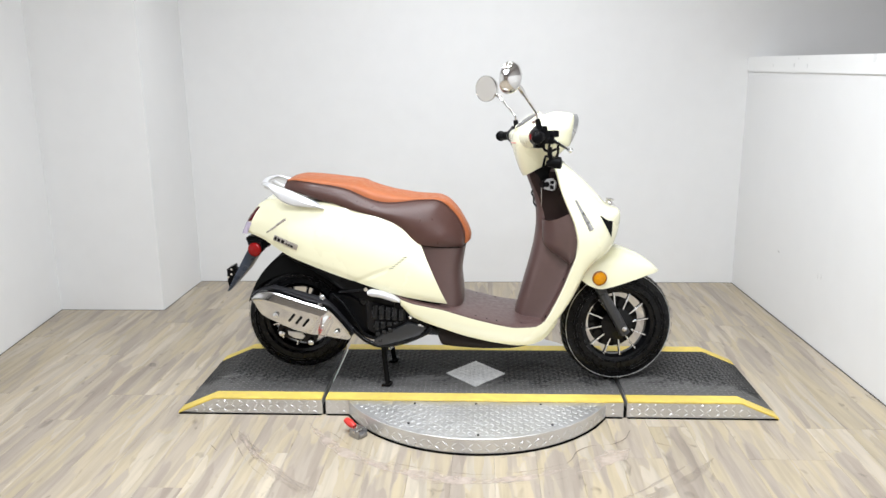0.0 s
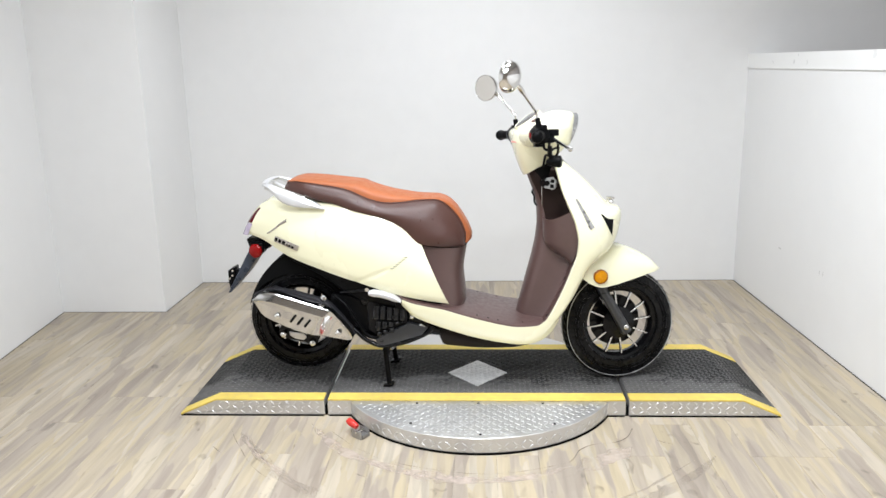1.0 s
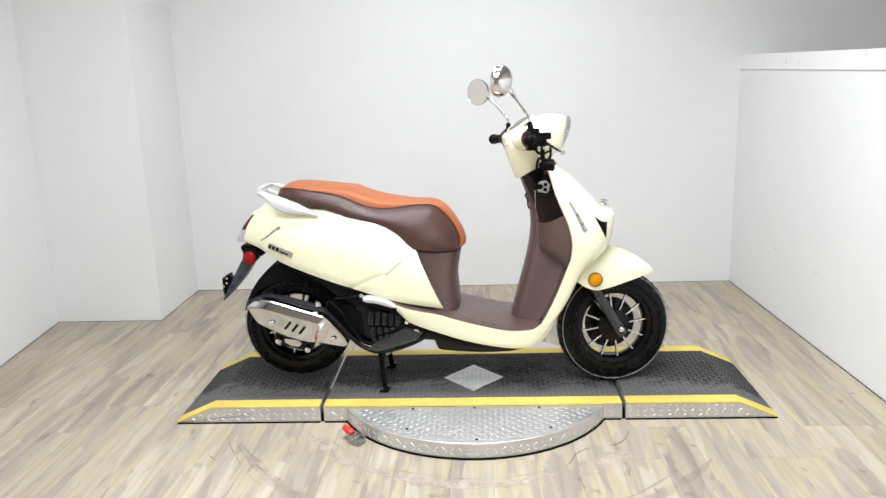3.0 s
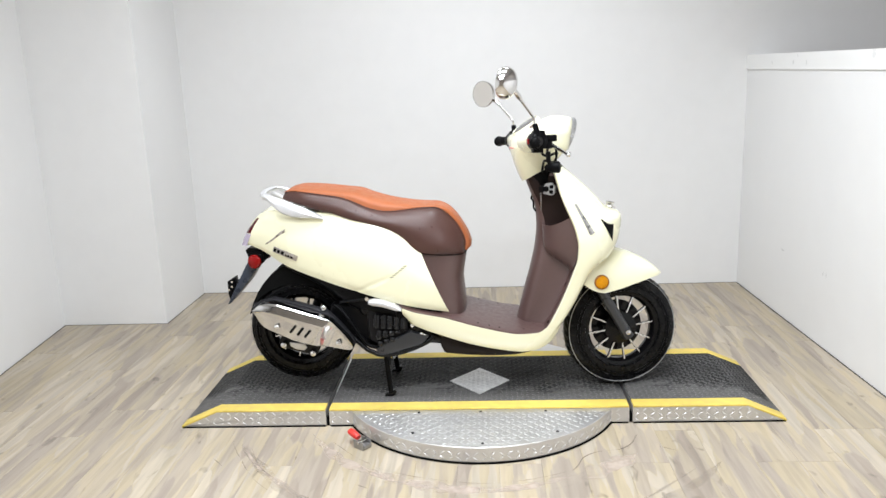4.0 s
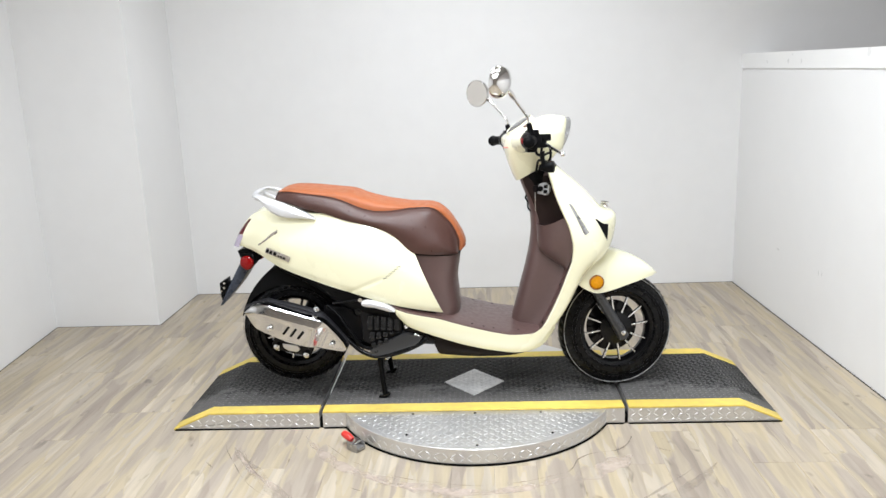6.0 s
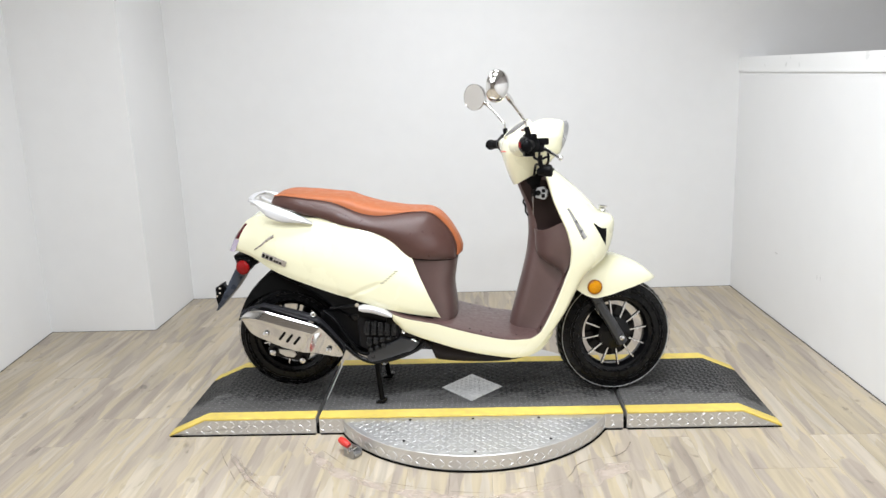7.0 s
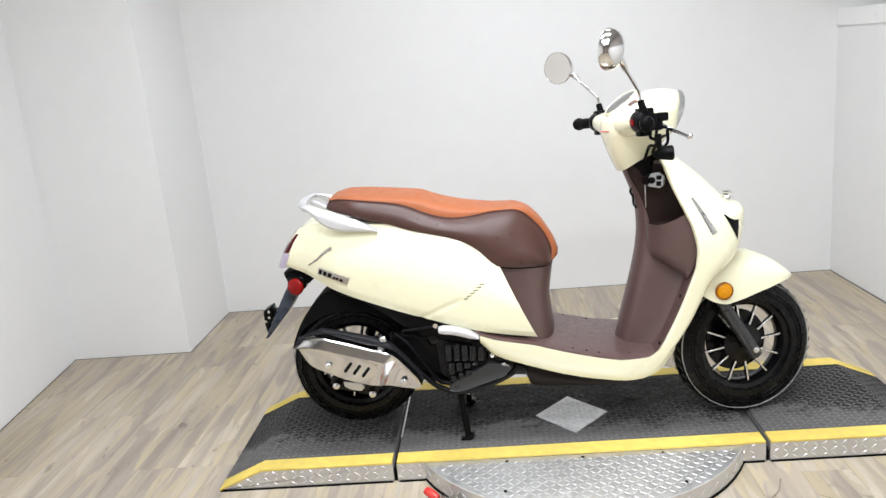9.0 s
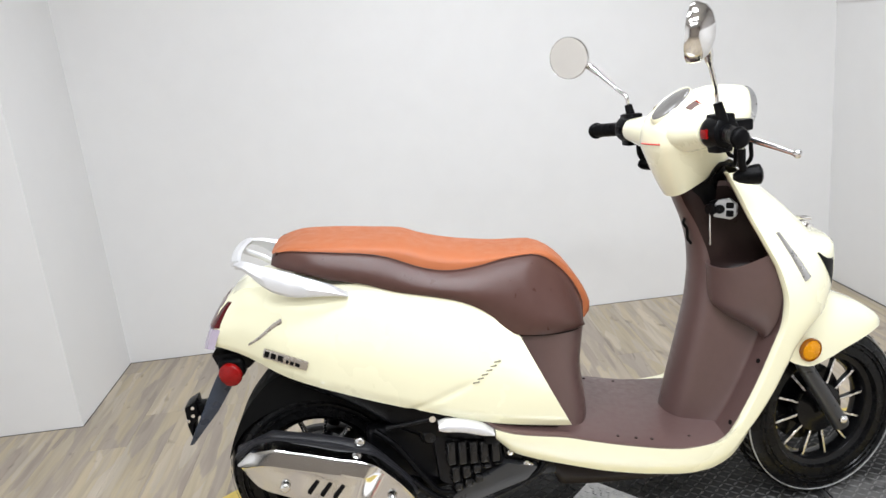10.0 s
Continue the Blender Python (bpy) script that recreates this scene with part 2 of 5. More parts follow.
M_DEEPRED = material("deep_red_tail_lens", (0.075, 0.006, 0.010), rough=0.16, coat=0.1, grain=0.1, spec=0.3)
M_CLEAR = material("clear_lilac_lens", (0.42, 0.37, 0.47), rough=0.10, coat=0.8, grain=0.1)
M_LAMP = material("headlamp_lens", (0.22, 0.225, 0.23), rough=0.08, metal=0.3, coat=0.8, grain=0.1)
M_GAUGE = material("smoked_gauge_glass", (0.12, 0.115, 0.11), rough=0.05, coat=0.4, grain=0.2, grain_size=20)
M_BLUE = material("dark_blue_black_plastic", (0.022, 0.030, 0.048), rough=0.30, grain=0.15)
M_BADGE = material("brushed_badge_plate", (0.42, 0.385, 0.35), rough=0.28, metal=0.8, grain=0.1)
M_REDKNOB = material("red_rubber_grip", (0.62, 0.035, 0.025), rough=0.4, grain=0.08)
M_DIAMOND = material("bare_brushed_plate", (0.64, 0.64, 0.635), rough=0.45, metal=0.6, grain=0.34, grain_size=70, bump=0.5, bump_size=160)
M_FIN = material("glossy_black_fin", (0.006, 0.006, 0.0065), rough=0.24, coat=0.1, grain=0.2, grain_size=60, spec=0.35)
M_CASING = material("heat_dulled_black_steel", (0.011, 0.011, 0.013), rough=0.5, grain=0.25, grain_size=60, bump=0.1, bump_size=300, spec=0.35)
M_VENT = material("olive_slot_shade", (0.16, 0.15, 0.10), rough=0.7, grain=0.1)
M_TELL = material("brown_telltale_glass", (0.085, 0.045, 0.036), rough=0.5, coat=0.0, grain=0.1)
M_PLATE = material("satin_grey_plate", (0.42, 0.42, 0.42), rough=0.3, metal=0.7, grain=0.08)
M_DARKPANEL = material("dark_brown_panel", (0.045, 0.028, 0.026), rough=0.5, grain=0.2, grain_size=20)
M_LATCH = material("dull_latch_steel", (0.36, 0.355, 0.35), rough=0.42, metal=0.8, grain=0.2, grain_size=60)
M_LIGHTGLASS = material("lamp_diffuser", (0.93, 0.965, 1.0), rough=0.5, emit=3.0)


# ---- mesh tools ----
def pchip(xs, ys):
    """A smooth curve through points that does not overshoot."""
    xs, ys = np.array(xs, float), np.array(ys, float)
    h, d = np.diff(xs), np.diff(ys) / np.diff(xs)
    m = np.empty(len(xs))
    m[0], m[-1] = d[0], d[-1]
    for i in range(1, len(xs) - 1):
        m[i] = 0 if d[i - 1] * d[i] <= 0 else 2 * d[i - 1] * d[i] / (d[i - 1] + d[i])

    def f(x):
        x = min(max(x, xs[0]), xs[-1])
        i = min(int(np.searchsorted(xs, x, "right")) - 1, len(xs) - 2)
        t = (x - xs[i]) / h[i]
        return float((1 + 2 * t) * (1 - t) ** 2 * ys[i] + t * (1 - t) ** 2 * h[i] * m[i] + t * t * (3 - 2 * t) * ys[i + 1] + t * t * (t - 1) * h[i] * m[i + 1])

    return f


def smooth_line(pts, n):
    """n points evenly along a smooth line through pts of any dimension."""
    pts = [Vector(p) for p in pts]
    s = [0.0]
    for a, b in zip(pts, pts[1:]):
        s.append(s[-1] + max((b - a).length, 1e-6))
    fs = [pchip(s, [p[k] for p in pts]) for k in range(len(pts[0]))]
    return [Vector([f(s[-1] * i / (n - 1)) for f in fs]) for i in range(n)]


def skin(rows, wrap=False, caps=False):
    """A surface over rows of equally many points."""
    n = len(rows[0])
    verts = [tuple(p) for row in rows for p in row]
    faces = []
    for i in range(len(rows) - 1):
        for j in range(n if wrap else n - 1):
            k = (j + 1) % n
            faces.append((i * n + j, i * n + k, (i + 1) * n + k, (i + 1) * n + j))
    if caps:
        faces.append(tuple(range(n)))
        faces.append(tuple((len(rows) - 1) * n + j for j in reversed(range(n))))
    return verts, faces


def join(*meshes):
    verts, faces = [], []
    for v, f in meshes:
        k = len(verts)
        verts += v
        faces += [tuple(i + k for i in q) for q in f]
    return verts, faces


def moved(mesh, m):
    return [tuple(m @ Vector(v)) for v in mesh[0]], mesh[1]


def box(x0, x1, y0, y1, z0, z1, bevel=0.0, segments=2):
    bm = bmesh.new()
    bmesh.ops.create_cube(bm, size=1.0, matrix=Matrix.LocRotScale(((x0 + x1) / 2, (y0 + y1) / 2, (z0 + z1) / 2), None, (x1 - x0, y1 - y0, z1 - z0)))
    return bevelled(bm, bevel, segments)


def bevelled(bm, bevel, segments=2, angle=30):
    if bevel:
        edges = [e for e in bm.edges if len(e.link_faces) == 2 and e.calc_face_angle(0) > radians(angle)]
        bmesh.ops.bevel(bm, geom=edges, offset=bevel, segments=segments, profile=0.6, affect="EDGES", clamp_overlap=True)
    bm.verts.ensure_lookup_table()
    bm.verts.index_update()
    out = [tuple(v.co) for v in bm.verts], [tuple(v.index for v in f.verts) for f in bm.faces]
    bm.free()
    return out


def prism(outline, y0, y1, bevel=0.0, segments=2):
    """An outline in x and z, extruded from y0 to y1."""
    bm = bmesh.new()
    a = [bm.verts.new((x, y0, z)) for x, z in outline]
    b = [bm.verts.new((x, y1, z)) for x, z in outline]
    n = len(outline)
    bm.faces.new(a)
    bm.faces.new(list(reversed(b)))
    for i in range(n):
        bm.faces.new((a[i], b[i], b[(i + 1) % n], a[(i + 1) % n]))
    bmesh.ops.recalc_face_normals(bm, faces=bm.faces)
    return bevelled(bm, bevel, segments)


def frame_along(pts):
    """Directions across a line of points."""
    out, side = [], None
    for i, p in enumerate(pts):
        t = (pts[min(i + 1, len(pts) - 1)] - pts[max(i - 1, 0)]).normalized()
        if side is None:
            side = t.cross(Vector((0, 0, 1)))
            if side.length < 1e-3:
                side = Vector((0, 1, 0))
        side = (side - t * side.dot(t)).normalized()
        out.append((side.copy(), t.cross(side)))
    return out


def tube(pts, radius, sides=10, n=0, flat=1.0, taper=None):
    """A round or flattened bar along pts."""
    pts = smooth_line(pts, n) if n else [Vector(p) for p in pts]
    rows = []
    for i, (p, (a, b)) in enumerate(zip(pts, frame_along(pts))):
        r = radius * (taper(i / (len(pts) - 1)) if taper else 1)
        rows.append([p + (a * math.cos(2 * math.pi * k / sides) * flat + b * math.sin(2 * math.pi * k / sides)) * r for k in range(sides)])
    return skin(rows, wrap=True, caps=True)


def lathe(profile, axis_at, direction=(0, 1, 0), sides=48, closed=True):
    """A profile of (along, radius) turned round an axis through axis_at."""
    d = Vector(direction).normalized()
    a = d.orthogonal().normalized()
    b = d.cross(a)
    rows = []
    for s in range(sides):
        w = 2 * math.pi * s / sides
        rows.append([Vector(axis_at) + d * u + (a * math.cos(w) + b * math.sin(w)) * r for u, r in profile])
    n = len(profile)
    verts = [tuple(p) for row in rows for p in row]
    faces = []
    for i in range(sides):
        k = (i + 1) % sides
        for j in range(n if closed else n - 1):
            l = (j + 1) % n
            faces.append((i * n + j, k * n + j, k * n + l, i * n + l))
    return verts, faces


def rod(a, b, r0, r1=None, sides=16):
    a, b = Vector(a), Vector(b)
    return tube([a, b], r0, sides, taper=(lambda t: 1 + ((r1 if r1 is not None else r0) / r0 - 1) * t))


def disc(at, direction, radius, thick, sides=32, dome=0.0):
    """A round plate, or a lens with a domed face, that looks along direction."""
    prof = [(0, 0.0005), (0, radius), (thick * 0.7, radius), (thick, radius * 0.93)]
    if dome:
        prof += [(thick + dome * (1 - (1 - k / 5) ** 2), radius * 0.93 * (1 - k / 5) + 0.0004) for k in range(1, 6)]
    else:
        prof += [(thick, 0.0005)]
    return lathe(prof, at, direction, sides)


def place(ob):
    p = Vector((0, 0, 0))
    while ob is not None:
        p += ob.location
        ob = ob.parent
    return p


TURNED = [None]    # the steered pose of the parts being made


def part(name, mesh, mat, parent=None, label="", smooth=40):
    """One mesh object from points given in the world; smooth: the angle up to which edges are shaded round."""
    if TURNED[0] is not None:
        mesh = moved(mesh, TURNED[0])
    base = place(parent)
    me = bpy.data.meshes.new(name)
    verts, faces = mesh
    me.from_pydata([(v[0] - base.x, v[1] - base.y, v[2] - base.z) for v in verts], [], faces)
    bm = bmesh.new()
    bm.from_mesh(me)
    bmesh.ops.recalc_face_normals(bm, faces=bm.faces)
    if smooth:
        for f in bm.faces:
            f.smooth = True
        for e in bm.edges:
            e.smooth = not (len(e.link_faces) == 2 and e.calc_face_angle(0) > radians(smooth))
    bm.to_mesh(me)
    bm.free()
    me.materials.append(mat)
    ob = new(name, me)
    ob.parent = parent
    if label:
        ob["label"] = label
    return ob


def thing(name, at, label, category, group="", kind=""):
    root = new(name)
    root.location = at
    root.empty_display_size = 0.05
    return tagged(root, label, category, group, kind)


# ---- the room ----
XL, XR, YB, YF = -2.455, 1.655, 2.0, -4.6
COLX, COLY = -1.835, 1.372
XFAR = 2.8


def XW(y):
    """The side wall stands a little askew."""
    return XL + 0.107 * (COLY - y)


def XE(y):
    """So does the partition."""
    return XR + 0.0287 * (YB - y)


def slab(outline, z0, z1):
    """A block over a four-cornered plan."""
    v = [(x, y, z0) for x, y in outline] + [(x, y, z1) for x, y in outline]
    return v, [(0, 1, 2, 3), (7, 6, 5, 4)] + [(i, (i + 1) % 4, 4 + (i + 1) % 4, 4 + i) for i in range(4)]


def wall(name, mesh, label):
    return tagged(part(name, mesh, M_WALL, None, smooth=0), label, "wall", kind="structure")


wall_north = wall("wall_north", box(COLX - 0.005, XFAR + 0.12, YB, YB + 0.12, -0.02, CEIL + 0.05), "plain white painted back wall behind the display")
wall_west = wall("wall_west", slab([(XW(YB), YB), (XW(YF), YF - 0.12), (XW(YF) - 0.12, YF - 0.12), (XW(YB) - 0.12, YB)], -0.02, CEIL + 0.05), "plain white painted side wall")
wall_south = wall("wall_south", box(XL + 0.9, XFAR, YF - 0.12, YF, -0.02, CEIL + 0.05), "plain taupe wall closing the room")
wall_south.data.materials[0] = M_BACKWALL
wall_east = wall("wall_east", box(XFAR, XFAR + 0.12, YF - 0.12, YB, -0.02, CEIL + 0.05), "plain greige wall beyond the partition")
wall_east.data.materials[0] = M_FARWALL
column = wall("wall_column", box(XL - 0.12, COLX, COLY, YB + 0.12, -0.02, CEIL + 0.05), "white boxed-out corner column of the room")
LEDGE = 1.335
partition = tagged(thing("wall_partition", (XR, 0, 0), "white half-height partition wall with a projecting cap", "wall", kind="structure"))
part("panel", slab([(XE(YF), YF), (XE(YF) + 0.12, YF), (XE(YB) + 0.12, YB), (XE(YB), YB)], -0.02, LEDGE), M_WALL, partition, smooth=0)
part("cap", slab([(XE(YF) - 0.008, YF), (XE(YF) + 0.15, YF), (XE(YB) + 0.15, YB), (XE(YB) - 0.008, YB)], LEDGE, LEDGE + 0.085), M_TRIM, partition, "white painted cap board")
ceiling = tagged(part("ceiling", box(XL - 0.12, XFAR + 0.12, YF - 0.12, YB + 0.12, CEIL, CEIL + 0.1), M_CEIL, None, smooth=0), "white ceiling board over the room", "ceiling", kind="structure")


def light_fixture(x, y):
    root = thing("ceiling_light", (x, y, CEIL), "white ceiling light with a glowing diffuser", "ceiling light", "ceiling lights")
    part("housing", box(x - 0.29, x + 0.29, y - 0.19, y + 0.19, CEIL - 0.06, CEIL, 0.008), M_TRIM, root)
    part("diffuser", box(x - 0.25, x + 0.25, y - 0.15, y + 0.15, CEIL - 0.066, CEIL - 0.0605, 0.0), M_LIGHTGLASS, root, "glowing diffuser")


# the fixtures at y 0.95 only house the added back-wall fill
for lx, ly, lw in LAMPS:
    light_fixture(lx, ly)

# dark panel that leans on the side wall
dark_panel = thing("wall_panel", (XW(0.35), 0.35, 0.098), "dark brown flat panel hung low on the white wall", "panel")
part("board", slab([(XW(0.563) + 0.002, 0.563), (XW(0.15) + 0.002, 0.15), (XW(0.15) + 0.022, 0.15), (XW(0.563) + 0.022, 0.563)], 0.098, 0.318), M_DARKPANEL, dark_panel)

# floor: sub-floor and planks
floor = tagged(part("floor", box(XL - 0.1, XFAR + 0.1, YF - 0.1, YB + 0.1, -0.12, -0.004), M_SUB, None, smooth=0), "limed oak vinyl plank floor with light and grey streaks", "floor", kind="structure")


# ---- the display ramp and turntable ----
H = 0.068          # height of the aluminium frames
MAT = 0.008        # thickness of the rubber mat on them
RL, RM, RS = 1.219, 0.61, 1.065   # ramp tip, gap, start of the slope
RW = 0.618         # width of the ramp
TX, TY, TR = 0.012, 0.262, 0.582    # turntable


def tread(spots, length=0.022, width=0.0075, height=0.0018):
    """Raised lozenges: each spot is a place, a direction along and a normal."""
    verts, faces = [], []
    for p, d, n in spots:
        s = n.cross(d)
        k = len(verts)
        for u, v, w in ((-1, 0, 0), (0, -1, 0), (1, 0, 0), (0, 1, 0), (-0.45, 0, 1), (0.45, 0, 1)):
            verts.append(tuple(p + d * u * length / 2 + s * v * width / 2 + n * (w * height + 0.0003)))
        faces += [(k, k + 1, k + 4), (k + 1, k + 5, k + 4), (k + 1, k + 2, k + 5), (k + 2, k + 3, k + 5), (k + 3, k + 4, k + 5), (k + 3, k, k + 4)]
    return verts, faces


def tread_spots(us, vs, put):
    """Lozenges in a chequer of two slants; put(u, v) gives place, two directions in the surface and the normal, or None."""
    out = []
    for i, u in enumerate(us):
        for j, v in enumerate(vs):
            at = put(u, v)
            if at is None:
                continue
            p, a, b, n = at
            sign = 1 if (i + j) % 2 else -1
            out.append((p, (a * 0.77 + b * 0.64 * sign).normalized(), n))
    return out


def steps(a, b, pitch):
    return [a + pitch * (i + 0.5) for i in range(int((b - a) / pitch))]


EX, EY, EZ = Vector((1, 0, 0)), Vector((0, 1, 0)), Vector((0, 0, 1))


def top_height(x):
    """Height of the ramp's frame at x."""
    return H * min(1, max(0.04, (RL - abs(x)) / (RL - RS)))


def deck_strip(x0, x1, y0, y1, thick, lift=0.0):
    """A sheet that lies on the ramp between x0 and x1 and follows its slope."""
    cuts = sorted({x0, x1, *[c for c in (-RS, RS) if x0 < c < x1]})
    up = [(x, top_height(x) + lift + thick) for x in cuts]
    low = [(x, top_height(x) + lift) for x in reversed(cuts)]
    return prism(up + low, y0, y1, 0.0012, 1)


def ramp_section(name, x0, x1, label):
    root = thing(name, ((x0 + x1) / 2, RW / 2, 0), label, "ramp", "display ramp sections")
    cuts = [x for x in (x0, -RS, RS, x1) if x0 <= x <= x1]
    outline = [(x, top_height(x)) for x in cuts] + [(x1, 0.006), (x0, 0.006)]
    part("frame", prism(outline, 0.0, RW), M_ALU, root, "aluminium tread plate frame", smooth=0)
    part("base_seal", box(x0 + 0.004, x1 - 0.004, -0.003, RW, 0.0, 0.0058), M_GAP, root, "black rubber base strip", smooth=0)
    side = tread_spots(steps(x0, x1, 0.031), steps(0.006, H, 0.0205),
                       lambda u, v: (Vector((u, 0, v)), EX, EZ, -EY) if v < top_height(u) - 0.008 else None)
    tagged(part("side_tread", tread(side, 0.0245, 0.0066, 0.0016), M_ALU_TREAD, root, "raised bars of the tread plate", smooth=0), kind="stuff")
    inset = 0.0015
    part("mat", deck_strip(x0 + inset, x1 - inset, 0.062, RW - 0.062, MAT), M_MAT, root, "charcoal rubber mat", smooth=0)
    for y0 in (-0.004, RW - 0.0605):
        part("yellow_stripe", deck_strip(x0 + inset, x1 - inset, y0, y0 + 0.0645, MAT), M_YELLOW, root, "yellow safety stripe")

    def on_deck(u, v):
        h = top_height(u)
        slope = 0 if abs(u) < RS else -math.copysign(H / (RL - RS), u)
        a = Vector((1, 0, slope)).normalized()
        if abs(u) > RL - 0.015:
            return None
        return Vector((u, v, h + MAT)), a, EY, a.cross(EY)

    knobs = [], []
    for spot in tread_spots(steps(x0 + 0.004, x1 - 0.004, 0.0215), steps(0.064, RW - 0.064, 0.0205), on_deck):
        knobs[spot[0].y + 0.07 * noise.noise(spot[0] * 6) < 0.19].append(spot)
    for sharp, spots in zip((True, False), knobs):
        tagged(part("mat_tread" if sharp else "worn_tread", tread(spots, 0.0265, 0.0065, 0.0026 if sharp else 0.0012), M_MATTREAD, root, "raised lozenges of the mat" if sharp else "worn down lozenges of the mat", smooth=0), kind="stuff")
    return root


GAP = 0.007
ramp_section("display_ramp", -RL, -RM - GAP, "low sloping ramp with charcoal tread mat and yellow edges")
ramp_section("display_ramp", RM + GAP, RL, "low sloping ramp with charcoal tread mat and yellow edges")
platform = ramp_section("display_platform", -RM + GAP, RM - GAP, "flat display platform with charcoal mat and yellow edges on the turntable")
for gx in (-RM, RM):
    part("joint_strip", box(gx - GAP, gx + GAP, 0.01, RW, 0.0, H - 0.03), M_GAP, platform, "black joint strip", smooth=0)

part("edge_strip", box(-RM + GAP - 0.001, -RM + GAP + 0.0045, 0.17, RW - 0.07, H, H + MAT + 0.0018, 0.0008, 1), M_ALU, platform, "bare aluminium edge beside the joint")

# bare diamond in the mat
DX, DY = 0.008, 0.268
diamond = [(DX - 0.128, DY), (DX, DY - 0.142), (DX + 0.128, DY), (DX, DY + 0.142)]
zt = H + MAT
dv = [(x, y, zt + 0.0032) for x, y in diamond] + [(DX + (x - DX) * 1.02, DY + (y - DY) * 1.02, zt - 0.002) for x, y in diamond]
part("diamond_plate", (dv, [(0, 1, 2, 3), (0, 4, 5, 1), (1, 5, 6, 2), (2, 6, 7, 3), (3, 7, 4, 0)]), M_DIAMOND, platform, "bare metal diamond let into the mat", smooth=0)

dia_spots = tread_spots(steps(DX - 0.13, DX + 0.13, 0.019), steps(DY - 0.142, DY + 0.142, 0.0145), lambda u, v: (Vector((u, v, zt + 0.0032)), EX, EY, EZ) if abs(u - DX) / 0.128 + abs(v - DY) / 0.142 < 0.88 else None)
tagged(part("diamond_tread", tread(dia_spots, 0.017, 0.0045, 0.0012), M_ALU_TREAD, platform, "raised bars of the bare plate", smooth=0), kind="stuff")

# turntable disc
table = thing("turntable", (TX, TY, 0), "round aluminium tread plate turntable under the ramp", "turntable")
part("drum", lathe([(0.008, 0.01), (0.008, TR), (H - 0.004, TR), (H - 0.002, TR - 0.002), (H - 0.002, 0.01)], (TX, TY, 0), (0, 0, 1), 128), M_ALU, table, smooth=30)
part("base_seal", lathe([(0.0, 0.01), (0.0, TR + 0.003), (0.0078, TR + 0.003), (0.0078, 0.01)], (TX, TY, 0), (0, 0, 1), 128), M_GAP, table, "black rubber base ring")


def on_rim(u, v):
    a = -u
    n = Vector((math.cos(a), math.sin(a), 0))
    return Vector((TX, TY, 0)) + n * TR + EZ * v, Vector((math.sin(a), -math.cos(a), 0)), EZ, n


rim_spots = tread_spots(steps(0.35, math.pi - 0.35, 0.031 / TR), steps(0.010, H, 0.0195), on_rim)
tagged(part("rim_tread", tread(rim_spots, 0.0275, 0.0066, 0.0018), M_ALU_TREAD, table, "raised bars of the tread plate", smooth=0), kind="stuff")


def on_disc(u, v):
    if math.hypot(u - TX, v - TY) > TR - 0.014:
        return None
    return Vector((u, v, H - 0.002)), EX, EY, EZ


disc_spots = tread_spots(steps(-0.56, 0.60, 0.0215), steps(TY - TR, -0.004, 0.0215), on_disc)
tagged(part("deck_tread", tread(disc_spots, 0.0245, 0.0055, 0.0013), M_ALU_TREAD, table, "raised bars of the tread plate", smooth=0), kind="stuff")
for i, (sx, sy) in enumerate(((-0.235, -0.022), (0.012, -0.022), (0.27, -0.022), (-0.245, -0.20), (0.30, -0.20), (0.02, -0.29))):
    part("screw", disc((sx, sy, H - 0.002), (0, 0, 1), 0.0055, 0.0025, 12), M_ENGINE, table, "dark countersunk screw")

# red-handled latch at the turntable's edge
latch = thing("turntable_latch", (-0.47, -0.19, 0), "grey metal latch with a red grip beside the turntable", "latch")
lm = pose(-0.455, -0.160, 0, 0, 0, -38) @ Matrix.Diagonal((0.88, 0.88, 0.8, 1))
part("bracket", moved(box(-0.012, 0.058, -0.026, 0.012, 0.004, 0.022, 0.004), lm), M_LATCH, latch, "grey steel bracket")
part("side_plate", moved(box(-0.004, 0.055, -0.034, -0.029, 0.0, 0.042, 0.002), lm), M_LATCH, latch)
part("side_plate", moved(box(-0.004, 0.055, 0.013, 0.018, 0.0, 0.042, 0.002), lm), M_LATCH, latch)
part("pin", moved(rod((0.03, -0.04, 0.034), (0.03, 0.024, 0.034), 0.006), lm), M_STEEL, latch)
part("grip", moved(tube([(-0.055, -0.006, 0.058), (-0.03, -0.006, 0.05), (0.0, -0.006, 0.040)], 0.014, 14, 8, taper=lambda t: 0.75 + 0.5 * math.sin(math.pi * (0.15 + 0.75 * t))), lm), M_REDKNOB, latch, "red rubber grip")


# ---- the scooter ----
YC = 0.262
scooter = thing("motor_scooter", (0.0, YC, 0.076), "cream motor scooter with tan and brown seat on its centre stand", "scooter")
S = scooter
head_at = Vector((0.28, YC, 1.05))
STEER = Matrix.Translation(head_at) @ Matrix.Rotation(radians(11), 4, Vector((-0.40, 0, 0.92))) @ Matrix.Translation(-head_at)


def curve_z(*pts):
    return pchip([p[0] for p in pts], [p[1] for p in pts])


